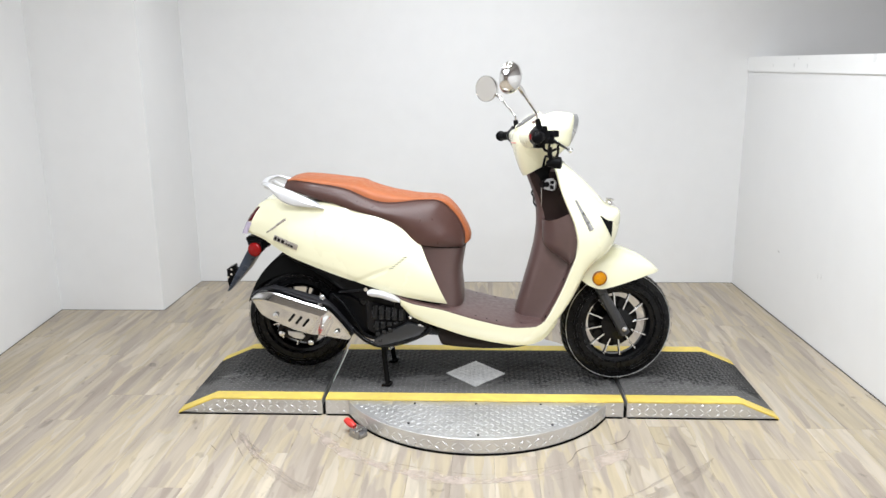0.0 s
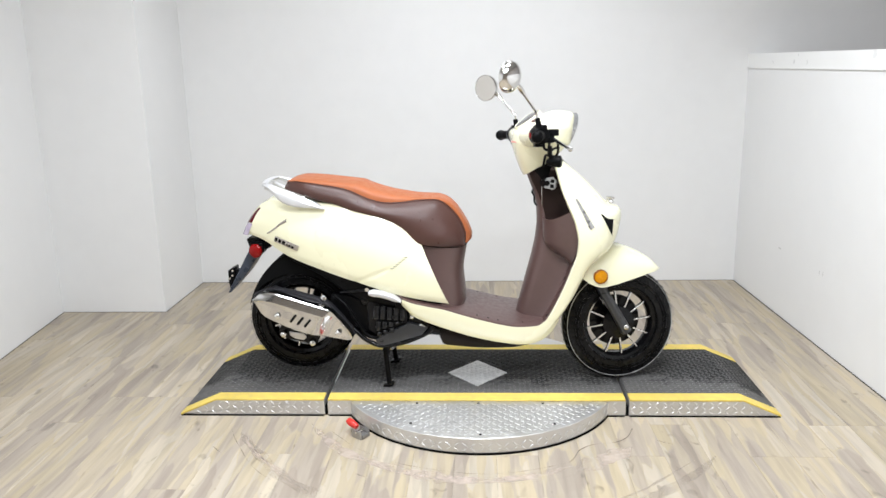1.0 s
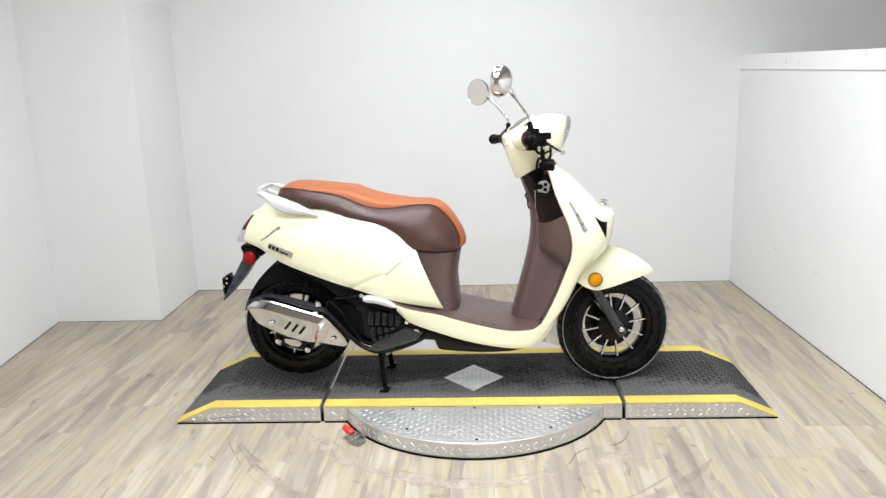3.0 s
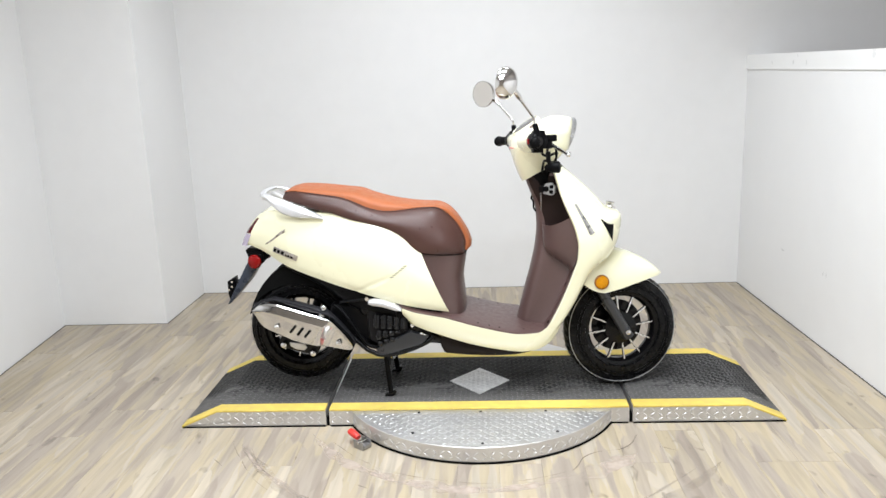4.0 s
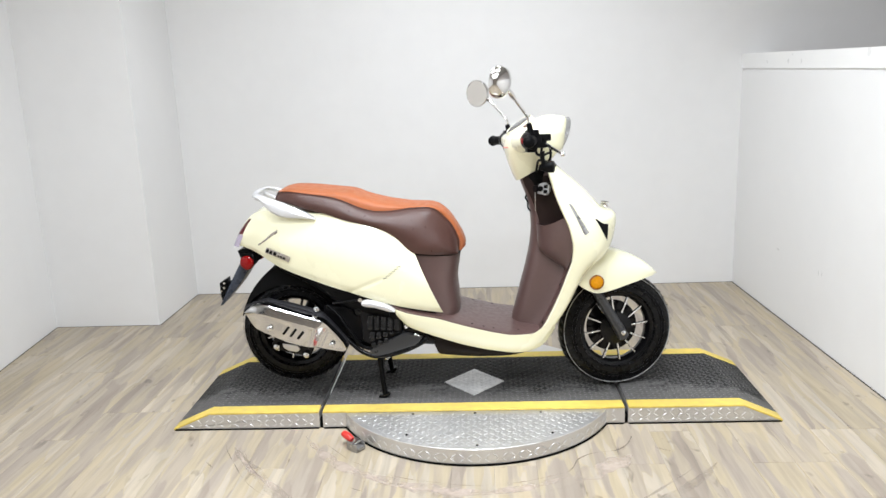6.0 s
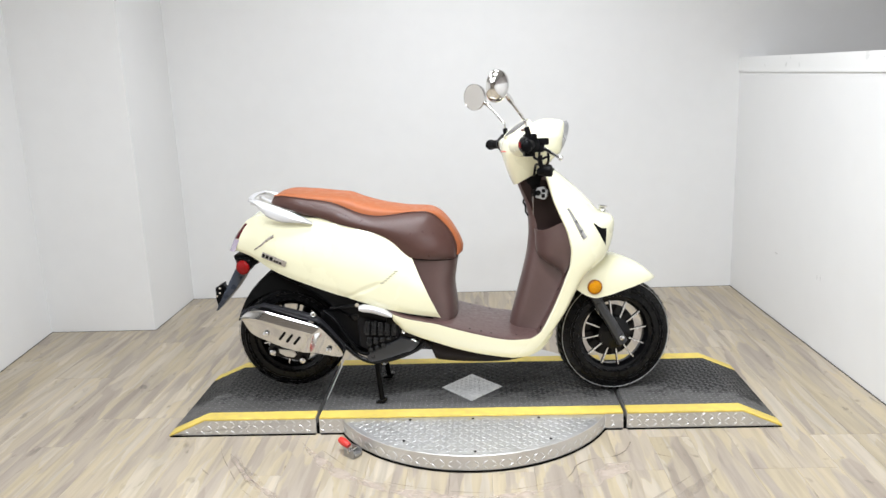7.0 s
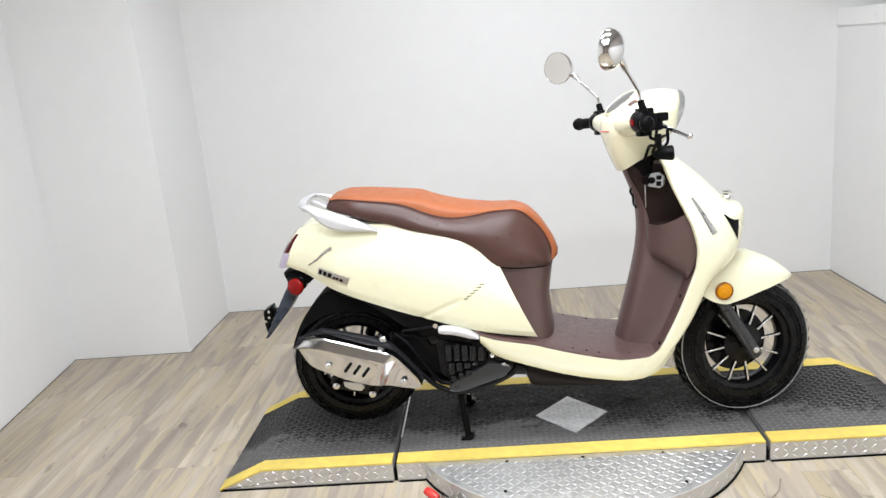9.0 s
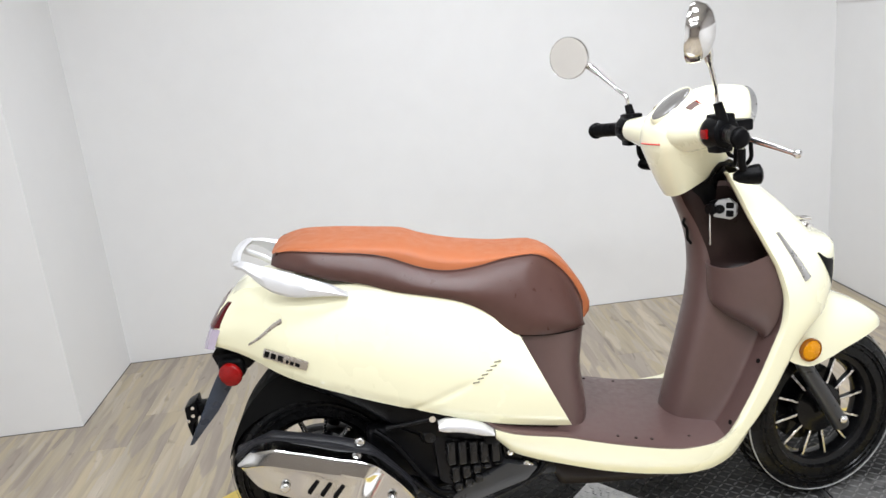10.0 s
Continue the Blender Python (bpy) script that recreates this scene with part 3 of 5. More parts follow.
# rear bodywork
low_line = [(-0.940, 0.728), (-0.864, 0.702), (-0.763, 0.644), (-0.695, 0.616), (-0.627, 0.592), (-0.536, 0.561), (-0.444, 0.532), (-0.353, 0.503), (-0.261, 0.478), (-0.169, 0.461), (-0.098, 0.451)]
top_line = [(-0.905, 0.812), (-0.865, 0.85), (-0.828, 0.866), (-0.75, 0.868), (-0.633, 0.861), (-0.56, 0.858), (-0.481, 0.834), (-0.425, 0.820), (-0.358, 0.802), (-0.313, 0.784), (-0.269, 0.754), (-0.235, 0.718), (-0.204, 0.689)]
side_w = curve_z((-0.93, 0.07), (-0.88, 0.088), (-0.80, 0.118), (-0.70, 0.145), (-0.5, 0.178), (-0.3, 0.193), (-0.1, 0.193))
swell = pchip([0, 0.12, 0.42, 0.75, 1], [0.90, 0.97, 1.0, 0.92, 0.76])
NB, NV = 160, 49
CREASE_A, CREASE_B = Vector((-0.325, 0.606)), Vector((-0.470, 0.542))


def crease(x, z):
    """Soft groove that runs from the vents to the lower edge."""
    d = CREASE_B - CREASE_A
    p = Vector((x, z)) - CREASE_A
    s = p.dot(d) / d.length_squared
    off = abs(p.x * d.y - p.y * d.x) / d.length
    ends = min(1, max(0, (s + 0.05) / 0.3)) * min(1, max(0, (1.25 - s) / 0.2))
    return 0.0045 * ends * math.exp(-(off / 0.0075) ** 2)


def side_point(u, v):
    """A point of the near flank: u from tail to front, v from the lower edge up."""
    b, t = low_pts[int(round(u * (NB - 1)))], top_pts[int(round(u * (NB - 1)))]
    x, z = b[0] + (t[0] - b[0]) * v, b[1] + (t[1] - b[1]) * v
    return Vector((x, YC - side_w(x) * swell(v) + crease(x, z), z))


low_pts, top_pts = smooth_line(low_line, NB), smooth_line(top_line, NB)
rows = []
for i in range(NB):
    near = [side_point(i / (NB - 1), v) for v in np.linspace(0, 1, NV)]
    lip = near[0] + (Vector((0, 0.03, 0.008)) if i < NB - 6 else Vector((-0.004, 0.006, 0.003)))
    crown = near[-1] + Vector((0, 0.04, 0.004))
    half = [lip] + near + [crown]
    far = [Vector((p.x, 2 * YC - p.y, p.z)) for p in reversed(half)]
    rows.append(half + far)
body = part("rear_body", skin(rows), M_CREAM, S, "glossy cream side panels", smooth=50)
tail_face = skin([rows[0][:NV + 2], [Vector((p.x - 0.004, 2 * YC - p.y, p.z)) for p in rows[0][:NV + 2]]])
part("tail_panel", tail_face, M_CREAM, S, smooth=60)


def flank(x, z, proud=0.0):
    """Depth of the near flank at x, z."""
    best = min(range(NB), key=lambda i: abs((low_pts[i][0] + top_pts[i][0]) / 2 - x))
    b, t = low_pts[best], top_pts[best]
    v = min(1, max(0, (z - b[1]) / (t[1] - b[1])))
    return YC - side_w(x) * swell(v) - proud


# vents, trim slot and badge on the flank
# vent slots are slightly proud bars; the olive colour stands in for their shade
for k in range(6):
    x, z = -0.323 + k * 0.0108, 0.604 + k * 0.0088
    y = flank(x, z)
    part("vent_slot", moved(box(-0.0078, 0.0078, -0.0010, 0.006, -0.0014, 0.0014, 0.0004, 1), pose(x + 0.002, y, z, 0, -6, -3)), M_VENT, S, "thin vent slot with its shade coloured olive")
slot = smooth_line([(-0.842, 0.732), (-0.81, 0.752), (-0.775, 0.778), (-0.752, 0.790)], 10)
part("trim_slot", skin([[(p[0], flank(p[0], p[1], 0.0005 + 0.003 * math.sin(math.pi * s)), p[1] + dz * (0.35 + 0.65 * i / 9)) for s, dz in zip(np.linspace(0, 1, 6), np.linspace(-0.007, 0.007, 6))] for i, p in enumerate(slot)]), M_BADGE, S, "brushed trim inlay")
by = flank(-0.757, 0.697, 0.006)
bm_ = pose(-0.757, by, 0.697, 0, 20, -14)
badge = part("badge", moved(box(-0.055, 0.055, -0.002, 0.003, -0.0115, 0.0115, 0.002), bm_), M_BADGE, S, "brushed metal model badge")
for x0, x1, z0, z1 in ((-0.051, -0.040, -0.007, 0.007), (-0.035, -0.023, -0.007, 0.007), (-0.018, -0.005, -0.007, 0.007), (0.003, 0.009, -0.0075, 0.001), (0.013, 0.022, -0.0075, 0.001), (0.026, 0.037, -0.0075, 0.001)):
    part("badge_bar", moved(box(x0, x1, -0.004, -0.0021, z0, z1, 0.0006, 1), bm_), M_GAP, badge, "dark raised bar")

# tail lamp
tl = [(-0.893, 0.832), (-0.911, 0.812), (-0.932, 0.784), (-0.950, 0.755), (-0.966, 0.720)]
for name, mat, a, b, label in (("tail_lamp", M_DEEPRED, 0.0, 0.58, "deep red tail lamp lens"), ("lower_tail_lens", M_CLEAR, 0.6, 1.0, "pale lilac lower lens")):
    line = smooth_line(tl, 41)[int(a * 40):int(b * 40) + 1]
    rows = []
    for p in line:
        rows.append([Vector((p[0] + (1 - math.cos(w)) * 0.03, YC + math.sin(w) * 0.082, p[1] + (1 - math.cos(w)) * 0.006)) for w in np.linspace(-1.24, 1.24, 15)])
    back = [[q + Vector((0.016, 0, -0.004)) for q in r] for r in rows]
    part(name, join(skin(rows), skin(back), skin([rows[0], back[0]]), skin([rows[-1], back[-1]]), skin([[r[0] for r in rows], [r[0] for r in back]]), skin([[r[-1] for r in rows], [r[-1] for r in back]])), mat, S, label)
# tail skirt under the lamp
rows = []
for t in np.linspace(0, 1, 8):
    x, z = -0.963 + 0.04 * t, 0.718 + 0.008 * t
    w = 0.06 + 0.018 * t
    rows.append([Vector((x + 0.02 * abs(s) ** 2, YC + w * s, z - 0.012 * (1 - s * s))) for s in np.linspace(-1, 1, 9)])
part("tail_skirt", skin(rows), M_CREAM, S, smooth=60)

# seat
N = 44
s_bot = smooth_line([(-0.763, 0.915), (-0.694, 0.898), (-0.627, 0.876), (-0.559, 0.860), (-0.481, 0.832), (-0.425, 0.818), (-0.358, 0.800), (-0.313, 0.781), (-0.269, 0.750), (-0.237, 0.714), (-0.207, 0.692), (-0.15, 0.684), (-0.09, 0.677), (-0.035, 0.671)], N)
s_mid = smooth_line([(-0.748, 0.942), (-0.714, 0.944), (-0.66, 0.939), (-0.607, 0.931), (-0.559, 0.924), (-0.513, 0.914), (-0.480, 0.902), (-0.454, 0.890), (-0.428, 0.878), (-0.404, 0.869), (-0.353, 0.857), (-0.320, 0.855), (-0.285, 0.856), (-0.216, 0.861), (-0.155, 0.861), (-0.121, 0.850), (-0.088, 0.822), (-0.059, 0.787), (-0.039, 0.749), (-0.028, 0.712), (-0.032, 0.678)], N)
s_top = smooth_line([(-0.762, 0.936), (-0.736, 0.948), (-0.701, 0.955), (-0.620, 0.951), (-0.532, 0.941), (-0.452, 0.933), (-0.417, 0.918), (-0.348, 0.896), (-0.268, 0.879), (-0.207, 0.870), (-0.136, 0.867), (-0.101, 0.855), (-0.066, 0.825), (-0.033, 0.776), (-0.010, 0.731), (-0.002, 0.700), (-0.006, 0.684), (-0.020, 0.673)], N)
w_bot = curve_z((-0.77, 0.075), (-0.74, 0.105), (-0.68, 0.125), (-0.5, 0.142), (-0.3, 0.152), (-0.16, 0.150), (-0.08, 0.125), (-0.02, 0.075))
w_mid = curve_z((-0.77, 0.06), (-0.73, 0.092), (-0.66, 0.108), (-0.5, 0.112), (-0.40, 0.114), (-0.30, 0.104), (-0.2, 0.079), (-0.12, 0.067), (-0.06, 0.058), (-0.01, 0.050))
brown, tan_rows, pipe = [], [], []
for i in range(N):
    b, m, t = s_bot[i], s_mid[i], s_top[i]
    wb, wm = w_bot(b[0]), w_mid(m[0])
    half = []
    for v in np.linspace(0, 1, 9):
        half.append(Vector((b[0] + (m[0] - b[0]) * v, YC - (wb + (wm - wb) * v + (0.012 + 0.30 * max(0, wb - wm - 0.02)) * math.sin(math.pi * v) ** 0.8 * min(1, i / 5)), b[1] + (m[1] - b[1]) * v)))
    brown.append([Vector((b[0], YC - wb * 0.6, b[1] + 0.012))] + half + [Vector((p.x, 2 * YC - p.y, p.z)) for p in reversed(half)] + [Vector((b[0], YC + wb * 0.6, b[1] + 0.012))])
    row = []
    for a in np.linspace(0, math.pi, 19):
        k = math.sin(a) ** 0.5
        row.append(Vector((m[0] + (t[0] - m[0]) * k, YC - (wm + 0.001) * math.copysign(abs(math.cos(a)) ** 0.85, math.cos(a)), m[1] + (t[1] - m[1]) * k + 0.0008)))
    tan_rows.append(row)
    pipe.append(row[0])
seat = part("seat", skin(brown, wrap=True, caps=True), M_SEAT, S, "dark brown vinyl seat sides", smooth=60)
part("seat_top", skin(tan_rows, caps=True), M_TAN, seat, "tan orange vinyl seat top", smooth=60)
for side in (lambda p: p, lambda p: Vector((p.x, 2 * YC - p.y, p.z))):
    part("seam", tube([side(p) + Vector((0, 0, 0.0004)) for p in pipe], 0.0010, 6), M_SEAT, seat, "stitched seam")

# grab rail: two tapering wings and a bar across behind the seat
wing = [(-0.590, 0.150, 0.843, 0.836), (-0.632, 0.153, 0.868, 0.843), (-0.670, 0.153, 0.885, 0.846), (-0.708, 0.151, 0.901, 0.849), (-0.758, 0.145, 0.919, 0.865), (-0.789, 0.137, 0.928, 0.889), (-0.818, 0.125, 0.937, 0.916), (-0.838, 0.112, 0.938, 0.926), (-0.846, 0.100, 0.936, 0.927)]
wing = smooth_line(wing, 30)
halves = []
for s in (-1, 1):
    rows = []
    for x, w, hi, lo in wing:
        h = hi - lo
        rows.append([Vector((x, YC + s * (w - dy), lo + h * v)) for dy, v in ((0.022, 0.10), (0.004, 0.0), (0.0, 0.12), (-0.001, 0.45), (0.004, 0.72), (0.014, 0.97), (0.020, 1.0), (0.026, 0.82))])
    halves.append(skin(rows, wrap=True, caps=True))
bar = []
for y in np.linspace(-0.106, 0.106, 21):
    x, z = -0.852 + 0.010 * (y / 0.106) ** 2, 0.9335 + 0.004 * (1 - (y / 0.106) ** 2)
    bar.append([Vector((x + dx, YC + y, z + dz)) for dx, dz in ((-0.005, -0.007), (-0.007, 0.0), (-0.002, 0.006), (0.010, 0.007), (0.017, 0.002), (0.012, -0.006))])
part("grab_rail", join(*halves, skin(bar, wrap=True, caps=True)), M_SILVER, S, "silver grab rail behind the seat", smooth=28)
for s in (-1, 1):
    part("rail_stay", tube([(-0.848, YC + s * 0.066, 0.918), (-0.80, YC + s * 0.055, 0.897), (-0.77, YC + s * 0.05, 0.875)], 0.008, 10, 8, flat=0.6), M_SILVER, S)

# dark inner bodywork under the rear panels
z_lo = curve_z((-0.785, 0.648), (-0.75, 0.615), (-0.70, 0.590), (-0.60, 0.535), (-0.52, 0.47), (-0.44, 0.43), (-0.30, 0.41), (-0.14, 0.42))
z_hi = pchip([p[0] for p in low_line], [p[1] + 0.05 for p in low_line])
rows = []
for x in np.linspace(-0.785, -0.13, 24):
    w = min(side_w(x) * 0.86, 0.15) if x < -0.45 else side_w(x) * 0.84
    a, b = z_lo(x), z_hi(x)
    rows.append([Vector((x, YC + w * math.copysign(abs(math.cos(q)) ** 0.4, math.cos(q)), (a + b) / 2 + (b - a) / 2 * math.copysign(abs(math.sin(q)) ** 0.5, math.sin(q)))) for q in np.linspace(0, 2 * math.pi, 21)[:-1]])
part("inner_body", skin(rows, wrap=True, caps=True), M_BLACK, S, "black inner bodywork", smooth=50)

# rear wheel
RX, RZ, RR = -0.731, 0.346, 0.230
FX, FZ, FR = 0.609, 0.316, 0.241


def tyre_profile(r_out, r_in, w):
    prof = []
    for a in np.linspace(-1, 1, 21):
        s = math.copysign(abs(a) ** 0.9, a)
        ang = s * math.pi * 0.5
        prof.append((w * math.sin(ang) * (0.93 + 0.07 * math.cos(ang)), r_in + (r_out - r_in) * abs(math.cos(ang)) ** 0.55))
    return prof + [(w * 0.72, r_in - 0.004), (-w * 0.72, r_in - 0.004)]


def tread_grooves(at, r, w, count):
    """Short raised tread blocks round the crown of the tyre."""
    out = []
    for k in range(count):
        a = 2 * math.pi * k / count
        for s in (-1, 1):
            o = Vector((math.cos(a + 0.05 * s), 0, math.sin(a + 0.05 * s)))
            tdir = Vector((-o.z, 0, o.x))
            p = Vector(at) + o * (r * 0.985) + EY * (s * w * 0.55)
            d = (tdir * 0.75 + EY * s * 0.6).normalized()
            n = (o * 0.93 + EY * s * 0.35).normalized()
            d = (d - n * d.dot(n)).normalized()
            out.append((p, d, n))
    return tread(out, 0.034, 0.011, 0.0012)


def wheel(name, cx, cz, r, w, hub_r, rim_in, spokes, label, phase, deep=0.34, thick=0.0042):
    at = (cx, YC, cz)
    tyre_in = rim_in + 0.024
    wh = part(name, lathe([(-w * 0.74, tyre_in + 0.004), (-w * 0.66, tyre_in - 0.004), (-w * 0.6, rim_in + 0.006), (-w * 0.3, rim_in - 0.003), (w * 0.3, rim_in - 0.003), (w * 0.6, rim_in + 0.006), (w * 0.66, tyre_in - 0.004), (w * 0.74, tyre_in + 0.004), (w * 0.5, tyre_in + 0.006), (-w * 0.5, tyre_in + 0.006)], at, (0, 1, 0), 72), M_RIM, S, label)
    part("tyre", lathe(tyre_profile(r, tyre_in, w), at, (0, 1, 0), 96), M_TYRE, wh, "black rubber tyre", smooth=60)
    part("tyre_tread", tread_grooves(at, r, w, 44), M_TREADBLOCK, wh, "tread blocks", smooth=0)["kind"] = "stuff"
    for s in (-1, 1):
        part("sidewall_line", lathe([(s * w * 0.70, r - 0.0120), (s * (w * 0.75 + 0.0008), r - 0.0126), (s * (w * 0.768 + 0.0008), r - 0.0140), (s * w * 0.70, r - 0.0150)], at, (0, 1, 0), 96), M_LINE if cx > 0 else M_TYRE, wh, "thin sidewall line")
        for rr in (0.0, 0.012):
            part("sidewall_ring", lathe([(s * w * 0.95, tyre_in + 0.022 + rr), (s * (w * 1.0 + 0.001), tyre_in + 0.024 + rr), (s * w * 0.95, tyre_in + 0.027 + rr)], at, (0, 1, 0), 72), M_TYRE, wh, "moulded sidewall ring")
    part("hub", lathe([(-w * 0.62, 0.004), (-w * 0.62, 0.03), (-w * 0.5, 0.042), (-w * 0.42, hub_r), (w * 0.42, hub_r), (w * 0.5, 0.042), (w * 0.62, 0.03), (w * 0.62, 0.004)], at, (0, 1, 0), 48), M_RIM, wh, "black hub")
    for k in range(spokes):
        a = phase + 2 * math.pi * k / spokes
        m = Matrix.Translation(at) @ Matrix.Rotation(-a, 4, "Y")
        sp = part("spoke", moved(box(hub_r * 0.62, rim_in + 0.004, -w * 0.34, w * 0.34 - w * 0.68 * (1 - deep), -thick, thick, thick * 0.3, 1), m), M_RIM, wh, "black spoke")
        for s in (-1, 1):
            if s > 0 and deep < 1:
                continue
            y0, y1 = sorted((s * (w * 0.34 + 0.0002), s * (w * 0.34 + 0.0028)))
            part("spoke_edge", moved(box(hub_r * 0.80, rim_in + 0.002, y0, y1, -0.0031, 0.0031, 0.0008, 1), m), M_SPOKE, sp, "machined bright edge")
    return wh


TURNED[0] = STEER
front_wheel = wheel("front_wheel", FX, FZ, FR, 0.052, 0.068, 0.138, 12, "black alloy wheel with bright spoke edges", 0.12, 0.4, 0.0027)
part("brake_disc", lathe([(0.030, 0.030), (0.030, 0.108), (0.034, 0.110), (0.038, 0.108), (0.038, 0.030)], (FX, YC, FZ), (0, 1, 0), 64), M_RIM, front_wheel, "black brake disc")

# front fork
for s in (-1, 1):
    leg = part("fork_leg", tube([(0.480, YC + s * 0.082, 0.535), (0.518, YC + s * 0.084, 0.47), (0.579, YC + s * 0.086, 0.365), (0.620, YC + s * 0.086, 0.292)], 0.0195, 14, 12, taper=lambda t: 0.92 + 0.22 * t), M_FORK, S, "dark grey fork leg")
    part("axle_bolt", disc((0.609, YC + s * 0.100, 0.317), (0, s, 0), 0.0115, 0.014, 12, 0.004), M_STEEL, leg, "bright axle nut")
part("front_axle", rod((FX, YC - 0.09, FZ + 0.002), (FX, YC + 0.09, FZ + 0.002), 0.011), M_STEEL, S)
part("brake_caliper", box(0.53, 0.58, YC + 0.035, YC + 0.075, 0.37, 0.43, 0.01), M_ENGINE, S, "dark brake caliper")

TURNED[0] = None
rear_wheel = wheel("rear_wheel", RX, RZ, RR, 0.062, 0.072, 0.134, 12, "black alloy wheel behind the exhaust", 0.3, 0.5, 0.004)

# black arch between the rear wheel and the bodywork
arch_r = curve_z((45, 0.285), (80, 0.288), (102, 0.284), (119, 0.259), (135, 0.239), (148, 0.228), (162, 0.222))
arch = [(-0.737 + arch_r(a) * math.cos(radians(a)), 0.346 + arch_r(a) * math.sin(radians(a))) for a in range(45, 162, 4)]
arch_in = curve_z((45, 0.205), (115, 0.207), (140, 0.217), (162, 0.221))
arch += [(-0.737 + arch_in(a) * math.cos(radians(a)), 0.346 + arch_in(a) * math.sin(radians(a))) for a in range(158, 44, -4)]
part("wheel_arch", prism(arch, YC - 0.066, YC + 0.066, 0.004, 1), M_GAP, S, "black inner wheel arch")

# front fender
f_hi = curve_z((0.44, 0.665), (0.52, 0.672), (0.575, 0.662), (0.63, 0.646), (0.70, 0.615), (0.747, 0.582), (0.778, 0.550))
f_lo = curve_z((0.44, 0.545), (0.48, 0.518), (0.527, 0.504), (0.573, 0.509), (0.665, 0.530), (0.733, 0.546), (0.778, 0.5495))
f_w = curve_z((0.44, 0.150), (0.50, 0.142), (0.56, 0.122), (0.63, 0.097), (0.70, 0.075), (0.75, 0.046), (0.778, 0.004))
outer, inner = [], []
for x in np.linspace(0.445, 0.778, 26):
    lo, hi, w = f_lo(x), f_hi(x), f_w(x)
    row = [Vector((x, YC + w * math.copysign(abs(math.cos(a)) ** 0.62, math.cos(a)), lo + (hi - lo) * abs(math.sin(a)) ** 0.85)) for a in np.linspace(0, math.pi, 23)]
    outer.append(row)
    inner.append([Vector((p.x - 0.003, YC + (p.y - YC) * 0.95, p.z - 0.005 * math.sin(a))) for p, a in zip(row, np.linspace(0, math.pi, 23))])
lips = [skin([[r[k] for r in outer], [r[k] for r in inner]]) for k in (0, -1)]
part("front_fender", join(skin(outer), skin(inner), *lips), M_CREAM, S, "glossy cream front mudguard", smooth=50)

# leg shield: cream outer shell
x_in = curve_z((0.26, 0.20), (0.30, 0.238), (0.351, 0.273), (0.407, 0.308), (0.504, 0.354), (0.595, 0.388), (0.663, 0.409), (0.708, 0.412), (0.776, 0.400), (0.855, 0.369), (0.910, 0.348), (0.977, 0.330), (1.02, 0.318))
x_out = curve_z((0.272, 0.22), (0.286, 0.25), (0.309, 0.296), (0.377, 0.346), (0.424, 0.380), (0.482, 0.415), (0.551, 0.448), (0.585, 0.468), (0.631, 0.520), (0.665, 0.566), (0.731, 0.595), (0.79, 0.604), (0.812, 0.602), (0.823, 0.587), (0.834, 0.552), (0.871, 0.515), (0.919, 0.469), (0.98, 0.401), (1.01, 0.366))
s_w = curve_z((0.27, 0.165), (0.33, 0.192), (0.42, 0.200), (0.55, 0.208), (0.66, 0.216), (0.72, 0.218), (0.80, 0.208), (0.87, 0.186), (0.93, 0.152), (1.01, 0.095))
fat = curve_z((0.27, 0.30), (0.55, 0.34), (0.66, 0.80), (0.74, 1.05), (0.81, 1.10), (0.90, 0.85), (1.01, 0.8))
rows = []
for z in np.linspace(0.274, 1.008, 64):
    a, b, w, e = x_in(z), x_out(z), s_w(z), fat(z)
    d = max(b - a, 0.012)
    rim = 0.010
    row = [Vector((a + 0.012, YC - w + 0.026, z)), Vector((a, YC - w + 0.020, z)), Vector((a - 0.001, YC - w + 0.008, z))]
    for q in np.linspace(-math.pi / 2, math.pi / 2, 35):
        row.append(Vector((a + rim * 0.4 + (d - rim * 0.4) * abs(math.cos(q)) ** e, YC + w * math.copysign(abs(math.sin(q)) ** 0.75, math.sin(q)), z)))
    row += [Vector((p.x, 2 * YC - p.y, p.z)) for p in reversed(row[:3])]
    rows.append(row)
shield = part("leg_shield", skin(rows), M_CREAM, S, "glossy cream front leg shield", smooth=55)

# brown inner panel with a central spine
spine = curve_z((0.34, 0.172), (0.365, 0.178), (0.427, 0.193), (0.526, 0.219), (0.623, 0.244), (0.694, 0.258), (0.76, 0.264), (0.814, 0.262), (0.873, 0.250), (0.956, 0.221), (0.985, 0.214))


def inner_x(z, y):
    """How far forward the inner shield lies: a rounded spine, steep cheeks, then flat wings."""
    w, a, c, s = s_w(z) - 0.019, x_in(z) + 0.003, spine(z), abs(y)
    cap = min(0.045, (a - c) * 0.45)
    k = min(0.070, 0.52 * w)
    if s < k:
        return c + cap * (1 - math.sqrt(1 - (s / k) ** 2 * 0.96)) / 0.8
    u = min(1, (s - k) / (max(0.60 * w, k + 0.02) - k))
    return c + cap + (a - c - cap) * (1 - (1 - u) ** 1.5)


rows = []
for z in np.linspace(0.34, 0.985, 110):
    w = s_w(z) - 0.019
    row = []
    for s in np.linspace(-1, 1, 97):
        y = w * s
        dip = max(0.0, min(1, (z - 0.752) / 0.03, (0.975 - z) / 0.03)) * max(0.0, min(1, (abs(y) - 0.055) / 0.02, (w - 0.012 - abs(y)) / 0.02))
        row.append(Vector((inner_x(z, y) + 0.040 * dip * dip * (3 - 2 * dip), YC + y, z)))
    rows.append(row)


def sunk(p):
    """Whether a point of the inner shield lies in the dark lock recess."""
    return 0.74 < p.z < 0.972 and -0.92 < (p.y - YC) / (s_w(p.z) - 0.019) < -0.31


